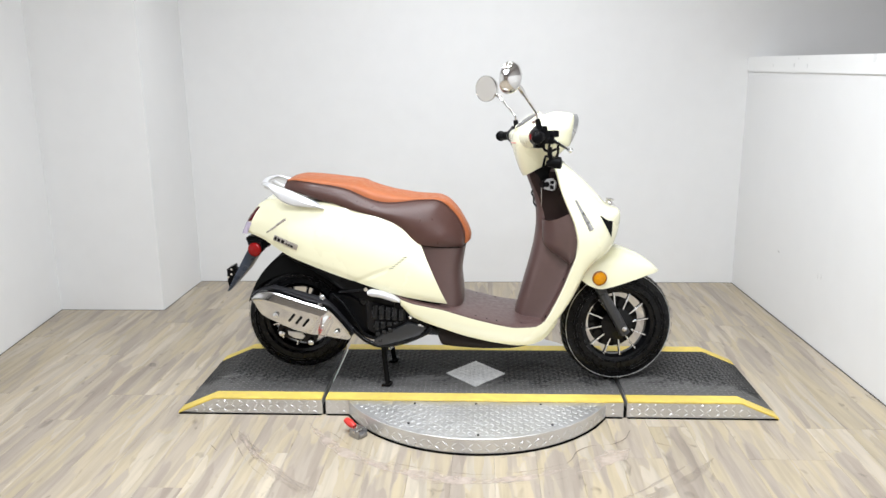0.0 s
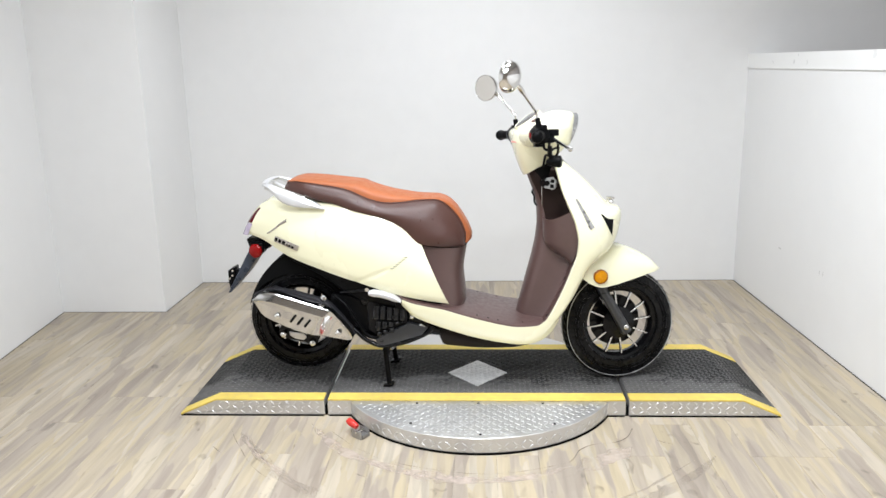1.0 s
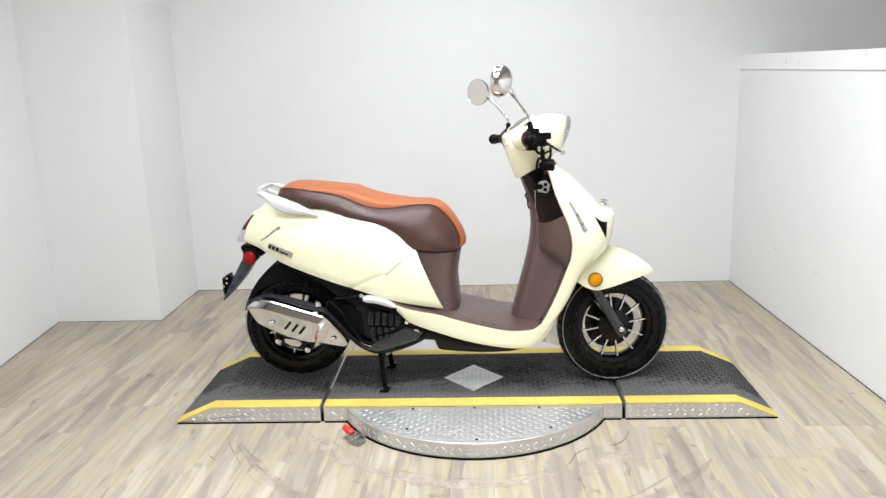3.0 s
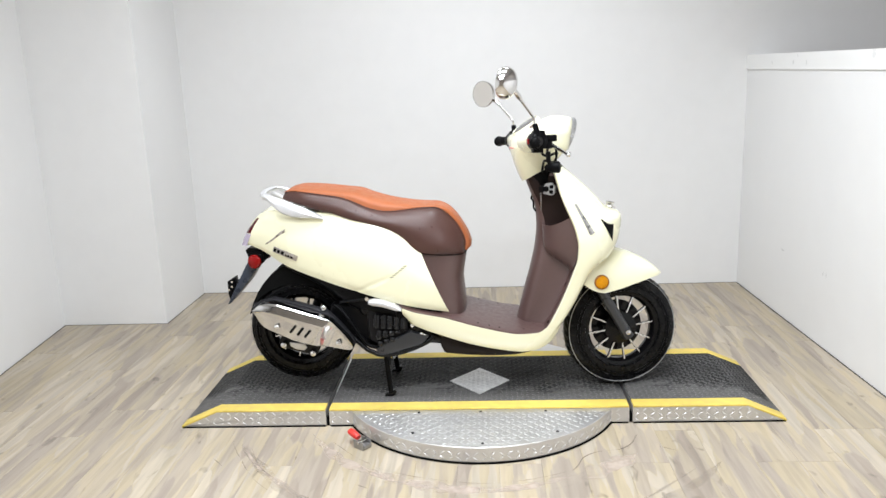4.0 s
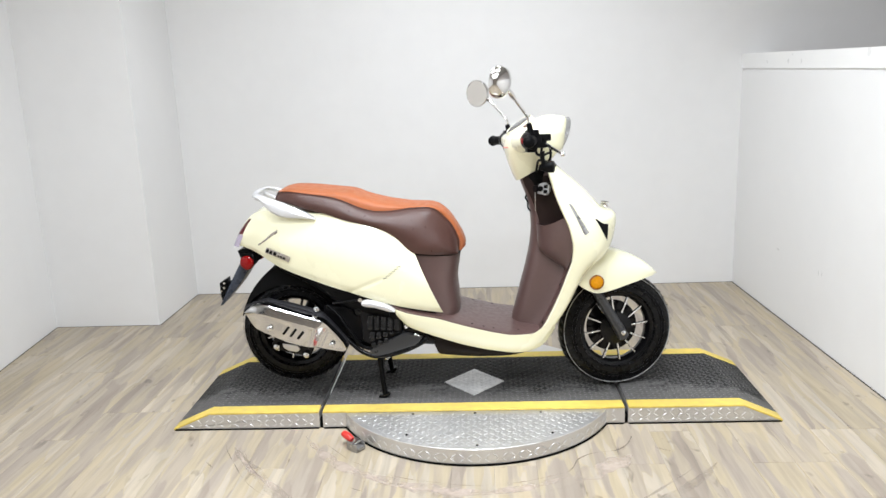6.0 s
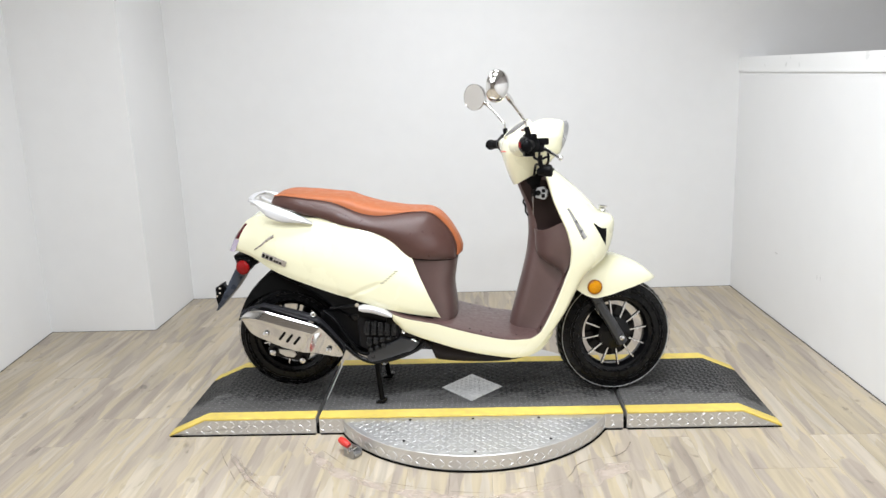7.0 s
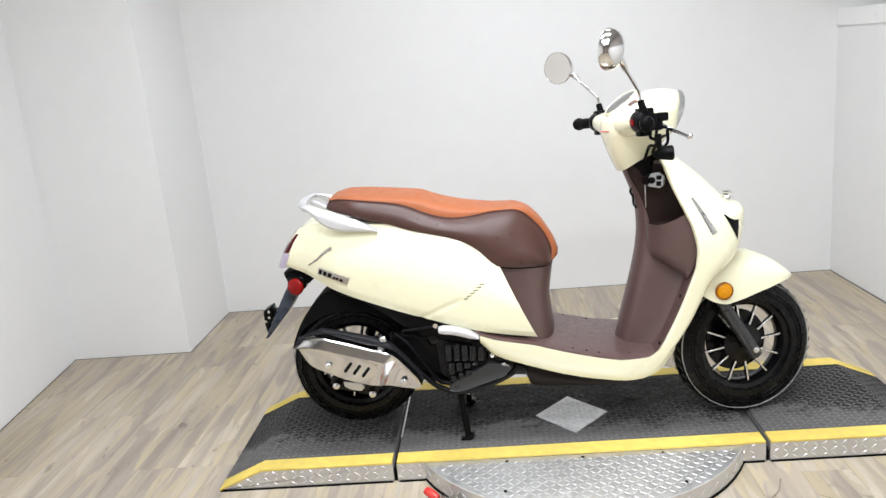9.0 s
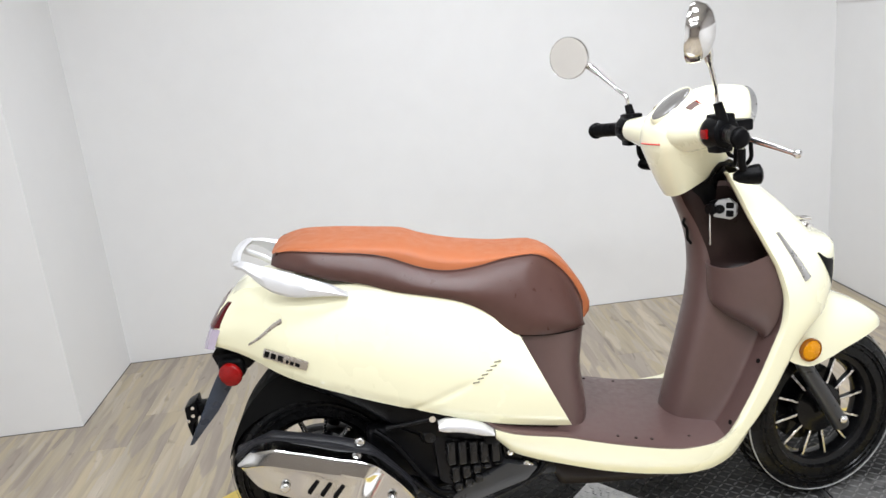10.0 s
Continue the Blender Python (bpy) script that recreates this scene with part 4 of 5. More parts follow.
# recess faces of the same shell get a darker brown than the rest
shell_v, shell_f = skin(rows)
dark_f = [f for f in shell_f if sunk(sum((Vector(shell_v[i]) for i in f), Vector()) / 4)]
dark_set = set(dark_f)
part("inner_shield", (shell_v, [f for f in shell_f if f not in dark_set]), M_BROWN, S, "brown plastic inner leg shield", smooth=60)
used = sorted({i for f in dark_f for i in f})
where = {i: k for k, i in enumerate(used)}
part("pocket_recess", ([shell_v[i] for i in used], [tuple(where[i] for i in f) for f in dark_f]), M_RECESS, S, "dark recess above the pocket", smooth=60)

# glove pockets beside the spine
def pocket(s):
    rows = []
    for t in [k / 27 for k in range(28)]:
        t = t ** 1.5
        z = 0.602 + 0.204 * t
        open_ = math.sqrt(max(0.0, 1 - (1 - min(1, t / 0.8)) ** 2))
        y0, y1 = 0.058, s_w(z) - 0.024
        half = (y1 - y0) / 2 * (0.04 + 0.96 * open_)
        mid = y1 - half - 0.30 * (y1 - y0) * (1 - open_)
        xl, xr = inner_x(z, mid - half), inner_x(z, mid + half)
        row = []
        for a in np.linspace(-1, 1, 13):
            y = mid + half * a
            base = xl + (xr - xl) * (a + 1) / 2
            d = (0.026 if s < 0 else 0.008) * open_ * (1 - a * a) ** 0.6
            row.append(Vector((base - 0.002 - 0.85 * d, YC + s * (y + 0.45 * d), z + (0.004 + 0.018 * t) * a - 0.020 * t * (1 - a * a))))
        rows.append(row)
    lip = [[p + Vector((0.006, 0, 0.0)) for p in rows[-1]], [p + Vector((0.005, 0, -0.03)) for p in rows[-1]]]
    return skin(rows + lip)


for s in (-1, 1):
    part("glove_pocket", pocket(s), M_BROWN, S, "brown moulded open pocket", smooth=60)
# ignition switch and key
kx, ky, kz = 0.292, YC - 0.092, 0.925
switch = part("ignition_switch", disc((kx + 0.008, ky, kz), (-0.85, -0.5, 0.1), 0.022, 0.012, 24, 0.002), M_BLACK, S, "black ignition lock")
plate_n = Vector((-0.62, -0.78, 0.12)).normalized()
plate_u = EZ.cross(plate_n).normalized()
plate_c = Vector((kx + 0.015, ky - 0.024, kz + 0.003))
plate_m = Matrix.Translation(plate_c) @ Matrix((plate_u, plate_n, plate_u.cross(plate_n))).transposed().to_4x4() @ Matrix.Diagonal((1.22, 1, 1.2, 1))
shield_shape = [(-0.020, 0.016), (0.012, 0.020), (0.023, 0.012), (0.023, -0.010), (0.008, -0.022), (-0.012, -0.018), (-0.022, -0.004)]
plate = part("switch_plate", moved(prism(shield_shape, -0.010, 0.003, 0.002), plate_m), M_PLATE, switch, "satin grey shield-shaped plate")
for cz_, ch in ((0.008, 0.0065), (-0.008, 0.006)):
    part("plate_cell", moved(box(0.003, 0.018, 0.001, 0.0045, cz_ - ch, cz_ + ch, 0.002, 1), plate_m), M_BLACK, plate, "dark cell")
part("lock_core", moved(lathe([(0.0, 0.001), (0.0, 0.009), (0.008, 0.009), (0.009, 0.007), (0.009, 0.001)], (-0.008, 0, 0), (0, 1, 0), 20), plate_m), M_BLACK, plate, "black lock core")
part("key", box(kx - 0.017, kx - 0.013, ky - 0.013, ky - 0.010, kz - 0.085, kz - 0.006, 0.001, 1), M_STEEL, switch, "steel key")
part("key_head", disc((kx - 0.010, ky - 0.008, kz + 0.002), (-0.8, -0.5, 0), 0.014, 0.008, 16), M_BLACK, switch, "black key head")

part("bag_hook", tube([(0.250, YC - 0.020, 0.893), (0.243, YC - 0.022, 0.880), (0.252, YC - 0.024, 0.862), (0.252, YC - 0.024, 0.842), (0.262, YC - 0.022, 0.824)], 0.0036, 10, 14), M_BLACK, S, "black bag hook")
for x, z, s in ((0.369, 0.555, -1), (0.300, 0.40, -1), (0.369, 0.555, 1), (0.300, 0.40, 1)):
    part("panel_screw", disc((x - 0.003, YC + s * 0.172, z), (-0.9, 0, 0.35), 0.006, 0.003, 12), M_BLACK, S, "small dark screw")

# floorboard, sill and belly
fl_n = curve_z((-0.325, 0.505), (-0.28, 0.468), (-0.212, 0.447), (-0.122, 0.429), (-0.031, 0.401), (0.059, 0.377), (0.149, 0.358), (0.24, 0.350), (0.30, 0.352))
sl_n = curve_z((-0.29, 0.446), (-0.273, 0.428), (-0.249, 0.402), (-0.193, 0.375), (-0.125, 0.350), (-0.012, 0.313), (0.102, 0.288), (0.193, 0.277), (0.24, 0.282), (0.27, 0.293), (0.296, 0.309), (0.322, 0.338), (0.346, 0.377))
sill_hi = curve_z(*[(x, fl_n(x) + 0.005) for x in (-0.287, -0.24, -0.18, -0.12, -0.06, 0.0, 0.06, 0.12, 0.18)], (0.225, 0.361), (0.255, 0.364), (0.280, 0.378), (0.308, 0.405), (0.33, 0.445), (0.345, 0.480))
rows = []
for x in np.linspace(-0.322, 0.285, 40):
    z = fl_n(x)
    w = 0.196 - 0.03 * max(0, (-0.2 - x) / 0.122) ** 2 - 0.026 * max(0, (x - 0.215) / 0.085) ** 2
    prof = [(-w + 0.012, z - 0.016), (-w + 0.003, z - 0.006), (-w + 0.0015, z + 0.004), (-w + 0.003, z + 0.008), (-w + 0.008, z + 0.0095)]
    row = [Vector((x, YC + y, zz)) for y, zz in prof] + [Vector((x, YC + y, z + 0.0195 - 0.30 * y * y)) for y in (-0.15, -0.1, -0.05, 0, 0.05, 0.1, 0.15)] + [Vector((x, YC - y, zz)) for y, zz in reversed(prof)]
    rows.append(row)
deck = part("floorboard", skin(rows, caps=True), M_BROWN, S, "brown plastic floorboard", smooth=45)
for x, y in ((0.015, -0.165), (0.06, -0.166), (0.10, -0.165), (0.20, -0.150), (0.015, 0.165), (0.10, 0.165)):
    part("screw", disc((x, YC + y, fl_n(x) + 0.0105), (0, 0, 1), 0.0042, 0.0028, 10), M_RECESS, deck, "small dark screw")
rows = []
for x in np.linspace(-0.287, 0.345, 60):
    hi, lo = sill_hi(x), sl_n(x)
    t = max(0.0, (x - 0.22) / 0.125)
    w = 0.199 * (1 - t) + (s_w((hi + lo) / 2) - 0.004) * t + 0.005 * math.sin(math.pi * t)
    row = []
    for s in (-1, 1):
        side = [Vector((x, YC + s * 0.12, lo + 0.012)), Vector((x, YC + s * (w - 0.018), hi - 0.006))] + [Vector((x, YC + s * (w - 0.022 * t ** 2.2), hi + (lo - hi) * t)) for t in np.linspace(0, 1, 9)] + [Vector((x, YC + s * 0.10, lo + 0.004))]
        row += side if s == -1 else list(reversed(side))
    rows.append(row)
part("side_sill", skin(rows, wrap=True, caps=True), M_CREAM, S, "glossy cream sill below the floorboard", smooth=50)
b_hi = curve_z((-0.20, 0.385), (-0.1, 0.345), (0.0, 0.312), (0.10, 0.293), (0.25, 0.285), (0.27, 0.288))
b_lo = curve_z((-0.20, 0.345), (-0.150, 0.320), (-0.136, 0.268), (-0.124, 0.246), (-0.10, 0.242), (0.05, 0.235), (0.15, 0.238), (0.22, 0.252), (0.27, 0.278))
rows = []
for x in np.linspace(-0.150, 0.268, 40):
    hi, lo = b_hi(x), b_lo(x)
    rows.append([Vector((x, YC + 0.135 * math.copysign(abs(math.cos(q)) ** 0.5, math.cos(q)), (hi + lo) / 2 + (hi - lo) / 2 * math.copysign(abs(math.sin(q)) ** 0.5, math.sin(q)))) for q in np.linspace(0, 2 * math.pi, 21)[:-1]])
part("belly_pan", skin(rows, wrap=True, caps=True), M_BELLY, S, "blackish brown belly pan", smooth=45)

# panel below the seat nose
u_f = curve_z((0.40, -0.045), (0.409, -0.040), (0.434, -0.031), (0.484, -0.034), (0.558, -0.040), (0.62, -0.032), (0.665, -0.024))
rows = []
for z in np.linspace(0.402, 0.672, 22):
    f = u_f(z)
    row = []
    for q in np.linspace(-math.pi / 2, math.pi / 2, 31):
        row.append(Vector((-0.25 + (f + 0.25) * abs(math.cos(q)) ** 0.42, YC + (0.166 - 0.030 * (z - 0.402) / 0.27) * math.copysign(abs(math.sin(q)) ** 0.8, math.sin(q)), z + 0.016 * ((z - 0.402) / 0.27) ** 4 * (1 - abs(math.cos(q)) ** 0.42))))
    rows.append(row)
part("seat_post_panel", skin(rows), M_BROWN, S, "brown plastic panel below the seat", smooth=60)
part("seat_gap", skin([[Vector((max(p.x, -0.205) + 0.001, YC + (p.y - YC) * 1.008, p.z + dz)) for p in rows[-1]] for dz in (-0.005, 0.004)]), M_BLACK, S, "dark gap under the seat")
part("access_hole", disc((-0.052, YC - 0.085, 0.458), (0.8, -0.6, 0), 0.009, 0.003, 14), M_BLACK, S, "small dark opening")

# slits, air scoop, horn emblem on the front
def shield_y(x, z):
    """Depth of the near face of the leg shield at x, z."""
    a, b, w, e = x_in(z), x_out(z), s_w(z), fat(z)
    c = min(0.999, max(0.001, (x - a - 0.004) / (max(b - a, 0.012) - 0.004))) ** (1 / e)
    return YC - w * (math.sqrt(max(0, 1 - c * c))) ** 0.75


for s in (-1, 1):
    line = smooth_line([(0.403, 0.877), (0.425, 0.837), (0.447, 0.797), (0.465, 0.763)], 12)
    rows = []
    for i, p in enumerate(line):
        half = 0.0035 + 0.0055 * (i / 11)
        rows.append([Vector((p[0] + d, YC + s * (YC - shield_y(p[0] + d, p[1]) + 0.0008 + 0.0025 * (1 - (d / half) ** 2)), p[1] + d * 0.5)) for d in np.linspace(-half, half, 7)])
    part("trim_strip", skin(rows), M_PLATE, S, "silver inlay on the leg shield", smooth=60)
    rows = []
    for t in np.linspace(0, 1, 12):
        x = 0.500 + 0.050 * t
        top = 0.816 - 0.026 * t - 0.006 * math.sin(math.pi * t)
        bot = 0.814 - 0.090 * t ** 1.1
        rows.append([Vector((x + 0.004 * (1 - v), YC + s * (YC - shield_y(x, top + (bot - top) * v) + 0.0014), top + (bot - top) * v)) for v in np.linspace(0, 1, 7)])
    part("air_scoop", skin(rows), M_BLACK, S, "black air scoop", smooth=60)
emblem = part("front_emblem", disc((0.566, YC, 0.828), (0.35, 0, 0.94), 0.020, 0.008, 24, 0.003), M_CHROME, S, "small chrome crest")
part("crest_wing", moved(join(box(-0.007, 0.007, -0.006, 0.006, 0.004, 0.026, 0.002), box(-0.017, 0.015, -0.013, 0.013, 0.019, 0.026, 0.003), box(-0.016, 0.010, -0.012, 0.012, 0.010, 0.016, 0.002)), pose(0.562, YC, 0.828, 0, 8, 0)), M_CHROME, emblem)

# amber side reflector
for s in (-1, 1):
    lamp = part("side_reflector", disc((0.512, YC + s * 0.138, 0.552), (0.18, s * 0.98, 0.0), 0.0265, 0.010, 28, 0.006), M_AMBER, S, "round amber reflector")
    part("bezel", lathe([(0.0, 0.025), (0.0, 0.0295), (0.009, 0.0295), (0.011, 0.0265)], (0.512, YC + s * 0.138, 0.552), (0.18, s * 0.98, 0.0), 28), M_DARKAMBER, lamp)

# handlebar cowl
TURNED[0] = STEER
h_b = curve_z((0.950, 0.206), (0.975, 0.196), (1.0, 0.187), (1.05, 0.170), (1.08, 0.163), (1.11, 0.166), (1.14, 0.182), (1.17, 0.222), (1.192, 0.285), (1.205, 0.325))
h_f = curve_z((0.950, 0.345), (0.975, 0.358), (1.0, 0.368), (1.04, 0.384), (1.08, 0.394), (1.12, 0.402), (1.16, 0.408), (1.182, 0.410), (1.196, 0.402), (1.205, 0.360))
h_w = curve_z((0.950, 0.066), (1.0, 0.086), (1.05, 0.105), (1.09, 0.122), (1.13, 0.125), (1.16, 0.112), (1.183, 0.090), (1.198, 0.060), (1.205, 0.015))
rows = []
for z in [0.950 + 0.255 * (1 - (1 - t) ** 1.6) for t in np.linspace(0, 1, 40)]:
    a, b, w = h_b(z), h_f(z), h_w(z)
    rows.append([Vector(((a + b) / 2 + (b - a) / 2 * math.copysign(abs(math.cos(q)) ** 0.75, math.cos(q)), YC + w * math.copysign(abs(math.sin(q)) ** 0.8, math.sin(q)), z + 0.58 * ((a + b) / 2 + (b - a) / 2 * math.cos(q) - 0.205) * min(1, max(0, (1.07 - z) / 0.12)))) for q in np.linspace(0, 2 * math.pi, 37)[:-1]])
cowl = part("handlebar_cowl", skin(rows, wrap=True, caps=True), M_CREAM, S, "glossy cream handlebar cowl", smooth=60)
part("cowl_arm", tube([(0.212, YC - 0.175, 1.108), (0.216, YC - 0.10, 1.104), (0.222, YC, 1.10), (0.216, YC + 0.10, 1.104), (0.212, YC + 0.175, 1.108)], 0.038, 18, 17, taper=lambda t: 0.78 + 0.5 * math.sin(math.pi * t)), M_CREAM, S, smooth=60)
lens_rows = []
for k in range(9):
    t = k / 8
    r = 0.077 * math.cos(t * math.pi / 2)
    lens_rows.append([Vector((0.398 + 0.015 * math.sin(t * math.pi / 2) + 0.30 * 0.077 * math.sin(q) * math.cos(t * math.pi / 2), YC + max(r, 0.0005) * math.cos(q), 1.124 + max(r, 0.0005) * 0.86 * math.sin(q))) for q in np.linspace(0, 2 * math.pi, 33)[:-1]])
part("headlamp", skin(lens_rows, wrap=True), M_LAMP, S, "clear headlamp lens", smooth=60)
ring = [[Vector((0.386 + d + 0.30 * r * math.sin(q), YC + r * math.cos(q), 1.124 + r * 0.86 * math.sin(q))) for q in np.linspace(0, 2 * math.pi, 33)[:-1]] for d, r in ((-0.012, 0.080), (0.012, 0.082), (0.016, 0.078), (0.010, 0.074))]
part("headlamp_rim", skin(ring, wrap=True), M_PLATE, S, "silver headlamp rim", smooth=60)

# gauge and small windows on the cowl
gm = pose(0.222, YC - 0.008, 1.170, 8, -34, 0)
rows = []
for k in range(7):
    t = k / 6
    r = math.cos(t * math.pi / 2)
    rows.append([gm @ Vector((0.057 * max(r, 0.004) * math.cos(q), 0.036 * max(r, 0.004) * math.sin(q), 0.003 + 0.007 * math.sin(t * math.pi / 2))) for q in np.linspace(0, 2 * math.pi, 33)[:-1]])
gauge = part("gauge", skin(rows, wrap=True), M_GAUGE, S, "smoked oval gauge glass", smooth=60)
part("gauge_rim", skin([[gm @ Vector((0.057 * f * math.cos(q), 0.036 * f * math.sin(q), h)) for q in np.linspace(0, 2 * math.pi, 33)[:-1]] for f, h in ((1.0, 0.004), (1.03, 0.0055), (1.07, 0.002), (1.12, -0.014))], wrap=True), M_CREAM, gauge, smooth=60)
for s in (-1, 1):
    win = part("telltale_window", moved(box(-0.014, 0.014, -0.018, 0.018, -0.003, 0.0035, 0.003), pose(0.238, YC + s * 0.086, 1.160, s * -36, -28, 0)), M_TELL, S, "dark telltale window")
    part("orange_line", moved(box(0.0145, 0.017, -0.016, 0.016, 0.0, 0.004, 0.001, 1), pose(0.238, YC + s * 0.086, 1.160, s * -36, -28, 0)), M_REDKNOB, win, "thin orange line")
mark = []
for dy in np.linspace(-0.043, 0.046, 9):
    c = (1 - (abs(dy) / h_w(1.083)) ** 2.5) ** 0.375
    mark.append(((h_b(1.083) + h_f(1.083)) / 2 - (h_f(1.083) - h_b(1.083)) / 2 * c, YC + dy, 1.083))
part("red_mark", tube(mark, 0.0019, 8), M_REDKNOB, S, "thin red mark")


# handlebar ends, levers, mirrors
MIRRORS = {-1: ((0.257, 0.040, 1.148), (0.247, 0.045, 1.191), (0.185, -0.057, 1.294), (0.137, -0.112, 1.346)),
           1: ((0.191, 0.455, 1.118), (0.184, 0.462, 1.158), (0.113, 0.556, 1.258), (0.062, 0.580, 1.288))}


def bar_end(s):
    gy = YC + s * 0.185
    ey = YC + s * 0.332
    gx, gz = (0.222, 1.110)
    grip_rows = []
    for t in np.linspace(0, 1, 25):
        r = 0.0175 + (0.0012 if int(t * 24) % 2 else 0) + (0.004 if t > 0.93 or t < 0.05 else 0)
        c = Vector((gx - 0.042 * t, gy + (ey - gy) * (0.25 + 0.75 * t), gz - 0.004 * t))
        grip_rows.append([c + Vector((math.cos(q), 0, math.sin(q))) * r for q in np.linspace(0, 2 * math.pi, 19)[:-1]])
    grip = part("grip", skin(grip_rows, wrap=True, caps=True), M_BLACK, S, "black rubber handlebar grip", smooth=50)
    part("end_cap", disc((gx - 0.042, ey, gz - 0.004), (-0.1, s, 0), 0.0195, 0.008, 20, 0.004), M_BLACK, grip)
    a, b = sorted((gy - s * 0.012, gy + s * 0.045))
    sw = part("switch_housing", join(lathe([(-0.030, 0.002), (-0.030, 0.026), (-0.024, 0.034), (0.010, 0.037), (0.022, 0.034), (0.030, 0.026), (0.030, 0.002)], (gx - 0.002, (a + b) / 2, gz), (-0.12, 1, 0), 28), box(gx - 0.020, gx + 0.026, a + 0.006, b - 0.006, gz + 0.018, gz + 0.040, 0.007, 2), box(gx - 0.022, gx + 0.018, a + 0.008, b - 0.010, gz - 0.044, gz - 0.022, 0.006, 2)), M_BLACK, S, "black switch housing")
    part("red_switch", box(gx - 0.040, gx - 0.032, a + 0.018, b - 0.014, gz - 0.011, gz + 0.010, 0.0035), M_RED if s < 0 else M_BLACK, sw, "red engine stop switch" if s < 0 else "")
    a, b = sorted((gy - s * 0.02, gy + s * 0.035))
    mc = part("master_cylinder", box(gx + 0.030, gx + 0.072, a, b, gz - 0.004, gz + 0.022, 0.006), M_BLACK, S, "black brake reservoir")
    part("lever_clamp", box(gx + 0.022, gx + 0.055, a, b, gz - 0.030, gz + 0.006, 0.008), M_BLACK, mc)
    lever = tube([(gx + 0.045, gy + s * 0.01, gz - 0.008), (gx + 0.058, gy + s * 0.05, gz - 0.024), (gx + 0.070, gy + s * 0.11, gz - 0.039), (gx + 0.075, gy + s * 0.155, gz - 0.049), (gx + 0.076, gy + s * 0.163, gz - 0.050)], 0.0062, 12, 18, flat=0.7, taper=lambda t: 1.25 - 0.5 * t)
    lv = part("brake_lever", lever, M_STEEL, S, "bright metal brake lever")
    part("lever_ball", lathe([(-0.0095 * math.cos(k * math.pi / 8), max(0.0004, 0.0095 * math.sin(k * math.pi / 8))) for k in range(9)], (gx + 0.076, gy + s * 0.166, gz - 0.050), (0, 1, 0), 16), M_STEEL, lv)
    # mirror, its stem leaning out and back
    TURNED[0] = None
    base, top, end, mid = MIRRORS[s]
    boot = part("mirror_boot", tube([base, (Vector(base) + Vector(top)) / 2, top], 0.011, 14, 8, taper=lambda t: 1.15 - 0.25 * t), M_BLACK, S, "black rubber mirror boot")
    n = Vector((-0.80, 0.52, 0.10)).normalized() if s < 0 else Vector((-0.62, -0.78, 0.02)).normalized()
    a, b = Vector(top), Vector(end)
    part("mirror_stem", tube([a + Vector((0.001, 0, -0.008)), a + Vector((-0.002, 0, 0.016)), a.lerp(b, 0.28) + Vector((0, 0, 0.012)), a.lerp(b, 0.72) + Vector((0, 0, 0.004)), b, b.lerp(Vector(mid) - n * 0.02, 0.55)], 0.0052, 12, 26, taper=lambda t: 1 + (0.9 * math.sin(math.pi * min(1, (t - 0.66) / 0.34)) if t > 0.66 else 0)), M_CHROME, boot, "chrome mirror stem")
    R = 0.057
    head = [(-0.036 * (1 - (k / 11) ** 2) ** 0.5, max(0.0005, R * k / 11)) for k in range(12)]
    head += [(0.006, R), (0.009, R * 0.985), (0.007, R * 0.97), (0.006, 0.0005)]
    part("mirror_head", lathe(head, mid, n, 40), M_CHROME, boot, "round chrome mirror shell", smooth=50)
    part("mirror_glass", lathe([(0.0076, 0.0005), (0.0076, R * 0.965), (0.0060, R * 0.97), (0.0060, 0.0005)], mid, n, 40), M_MIRROR, boot, "round mirror glass")
    TURNED[0] = STEER
    # black turn lamp below the bar
    tx, ty, tz = 0.276, YC + s * 0.222, 1.010
    lampb = part("turn_lamp", lathe([(-0.034, 0.002), (-0.033, 0.007), (-0.023, 0.014), (-0.005, 0.0195), (0.014, 0.0228), (0.022, 0.0225), (0.026, 0.017), (0.027, 0.002)], (tx, ty, tz), (0.93, s * 0.35, 0.02), 24), M_BLACK, S, "small black turn lamp")
    part("turn_lamp_stalk", tube([(tx - 0.012, ty, tz + 0.01), (tx - 0.02, ty + s * 0.004, tz + 0.03), (tx - 0.02, ty + s * 0.006, tz + 0.06)], 0.0085, 10, 6), M_BLACK, lampb)
    return sw


bar_end(-1)
bar_end(1)
for pts in ([(0.262, YC - 0.205, 1.09), (0.256, YC - 0.205, 1.055), (0.262, YC - 0.19, 1.03), (0.285, YC - 0.14, 1.035), (0.30, YC - 0.06, 1.00)],
            [(0.290, YC - 0.21, 1.09), (0.292, YC - 0.21, 1.05), (0.285, YC - 0.19, 1.028), (0.262, YC - 0.15, 1.033), (0.27, YC - 0.07, 0.985)],
            [(0.236, YC - 0.20, 1.085), (0.240, YC - 0.205, 1.06), (0.262, YC - 0.20, 1.052), (0.292, YC - 0.18, 1.06), (0.31, YC - 0.155, 1.06)]):
    part("cable", tube(pts, 0.0048, 8, 22), M_BLACK, S, "black control cable")
part("steering_neck", rod((0.300, YC, 0.93), (0.285, YC, 1.02), 0.062, 0.066, 24), M_BLACK, S, "black steering neck")

TURNED[0] = None
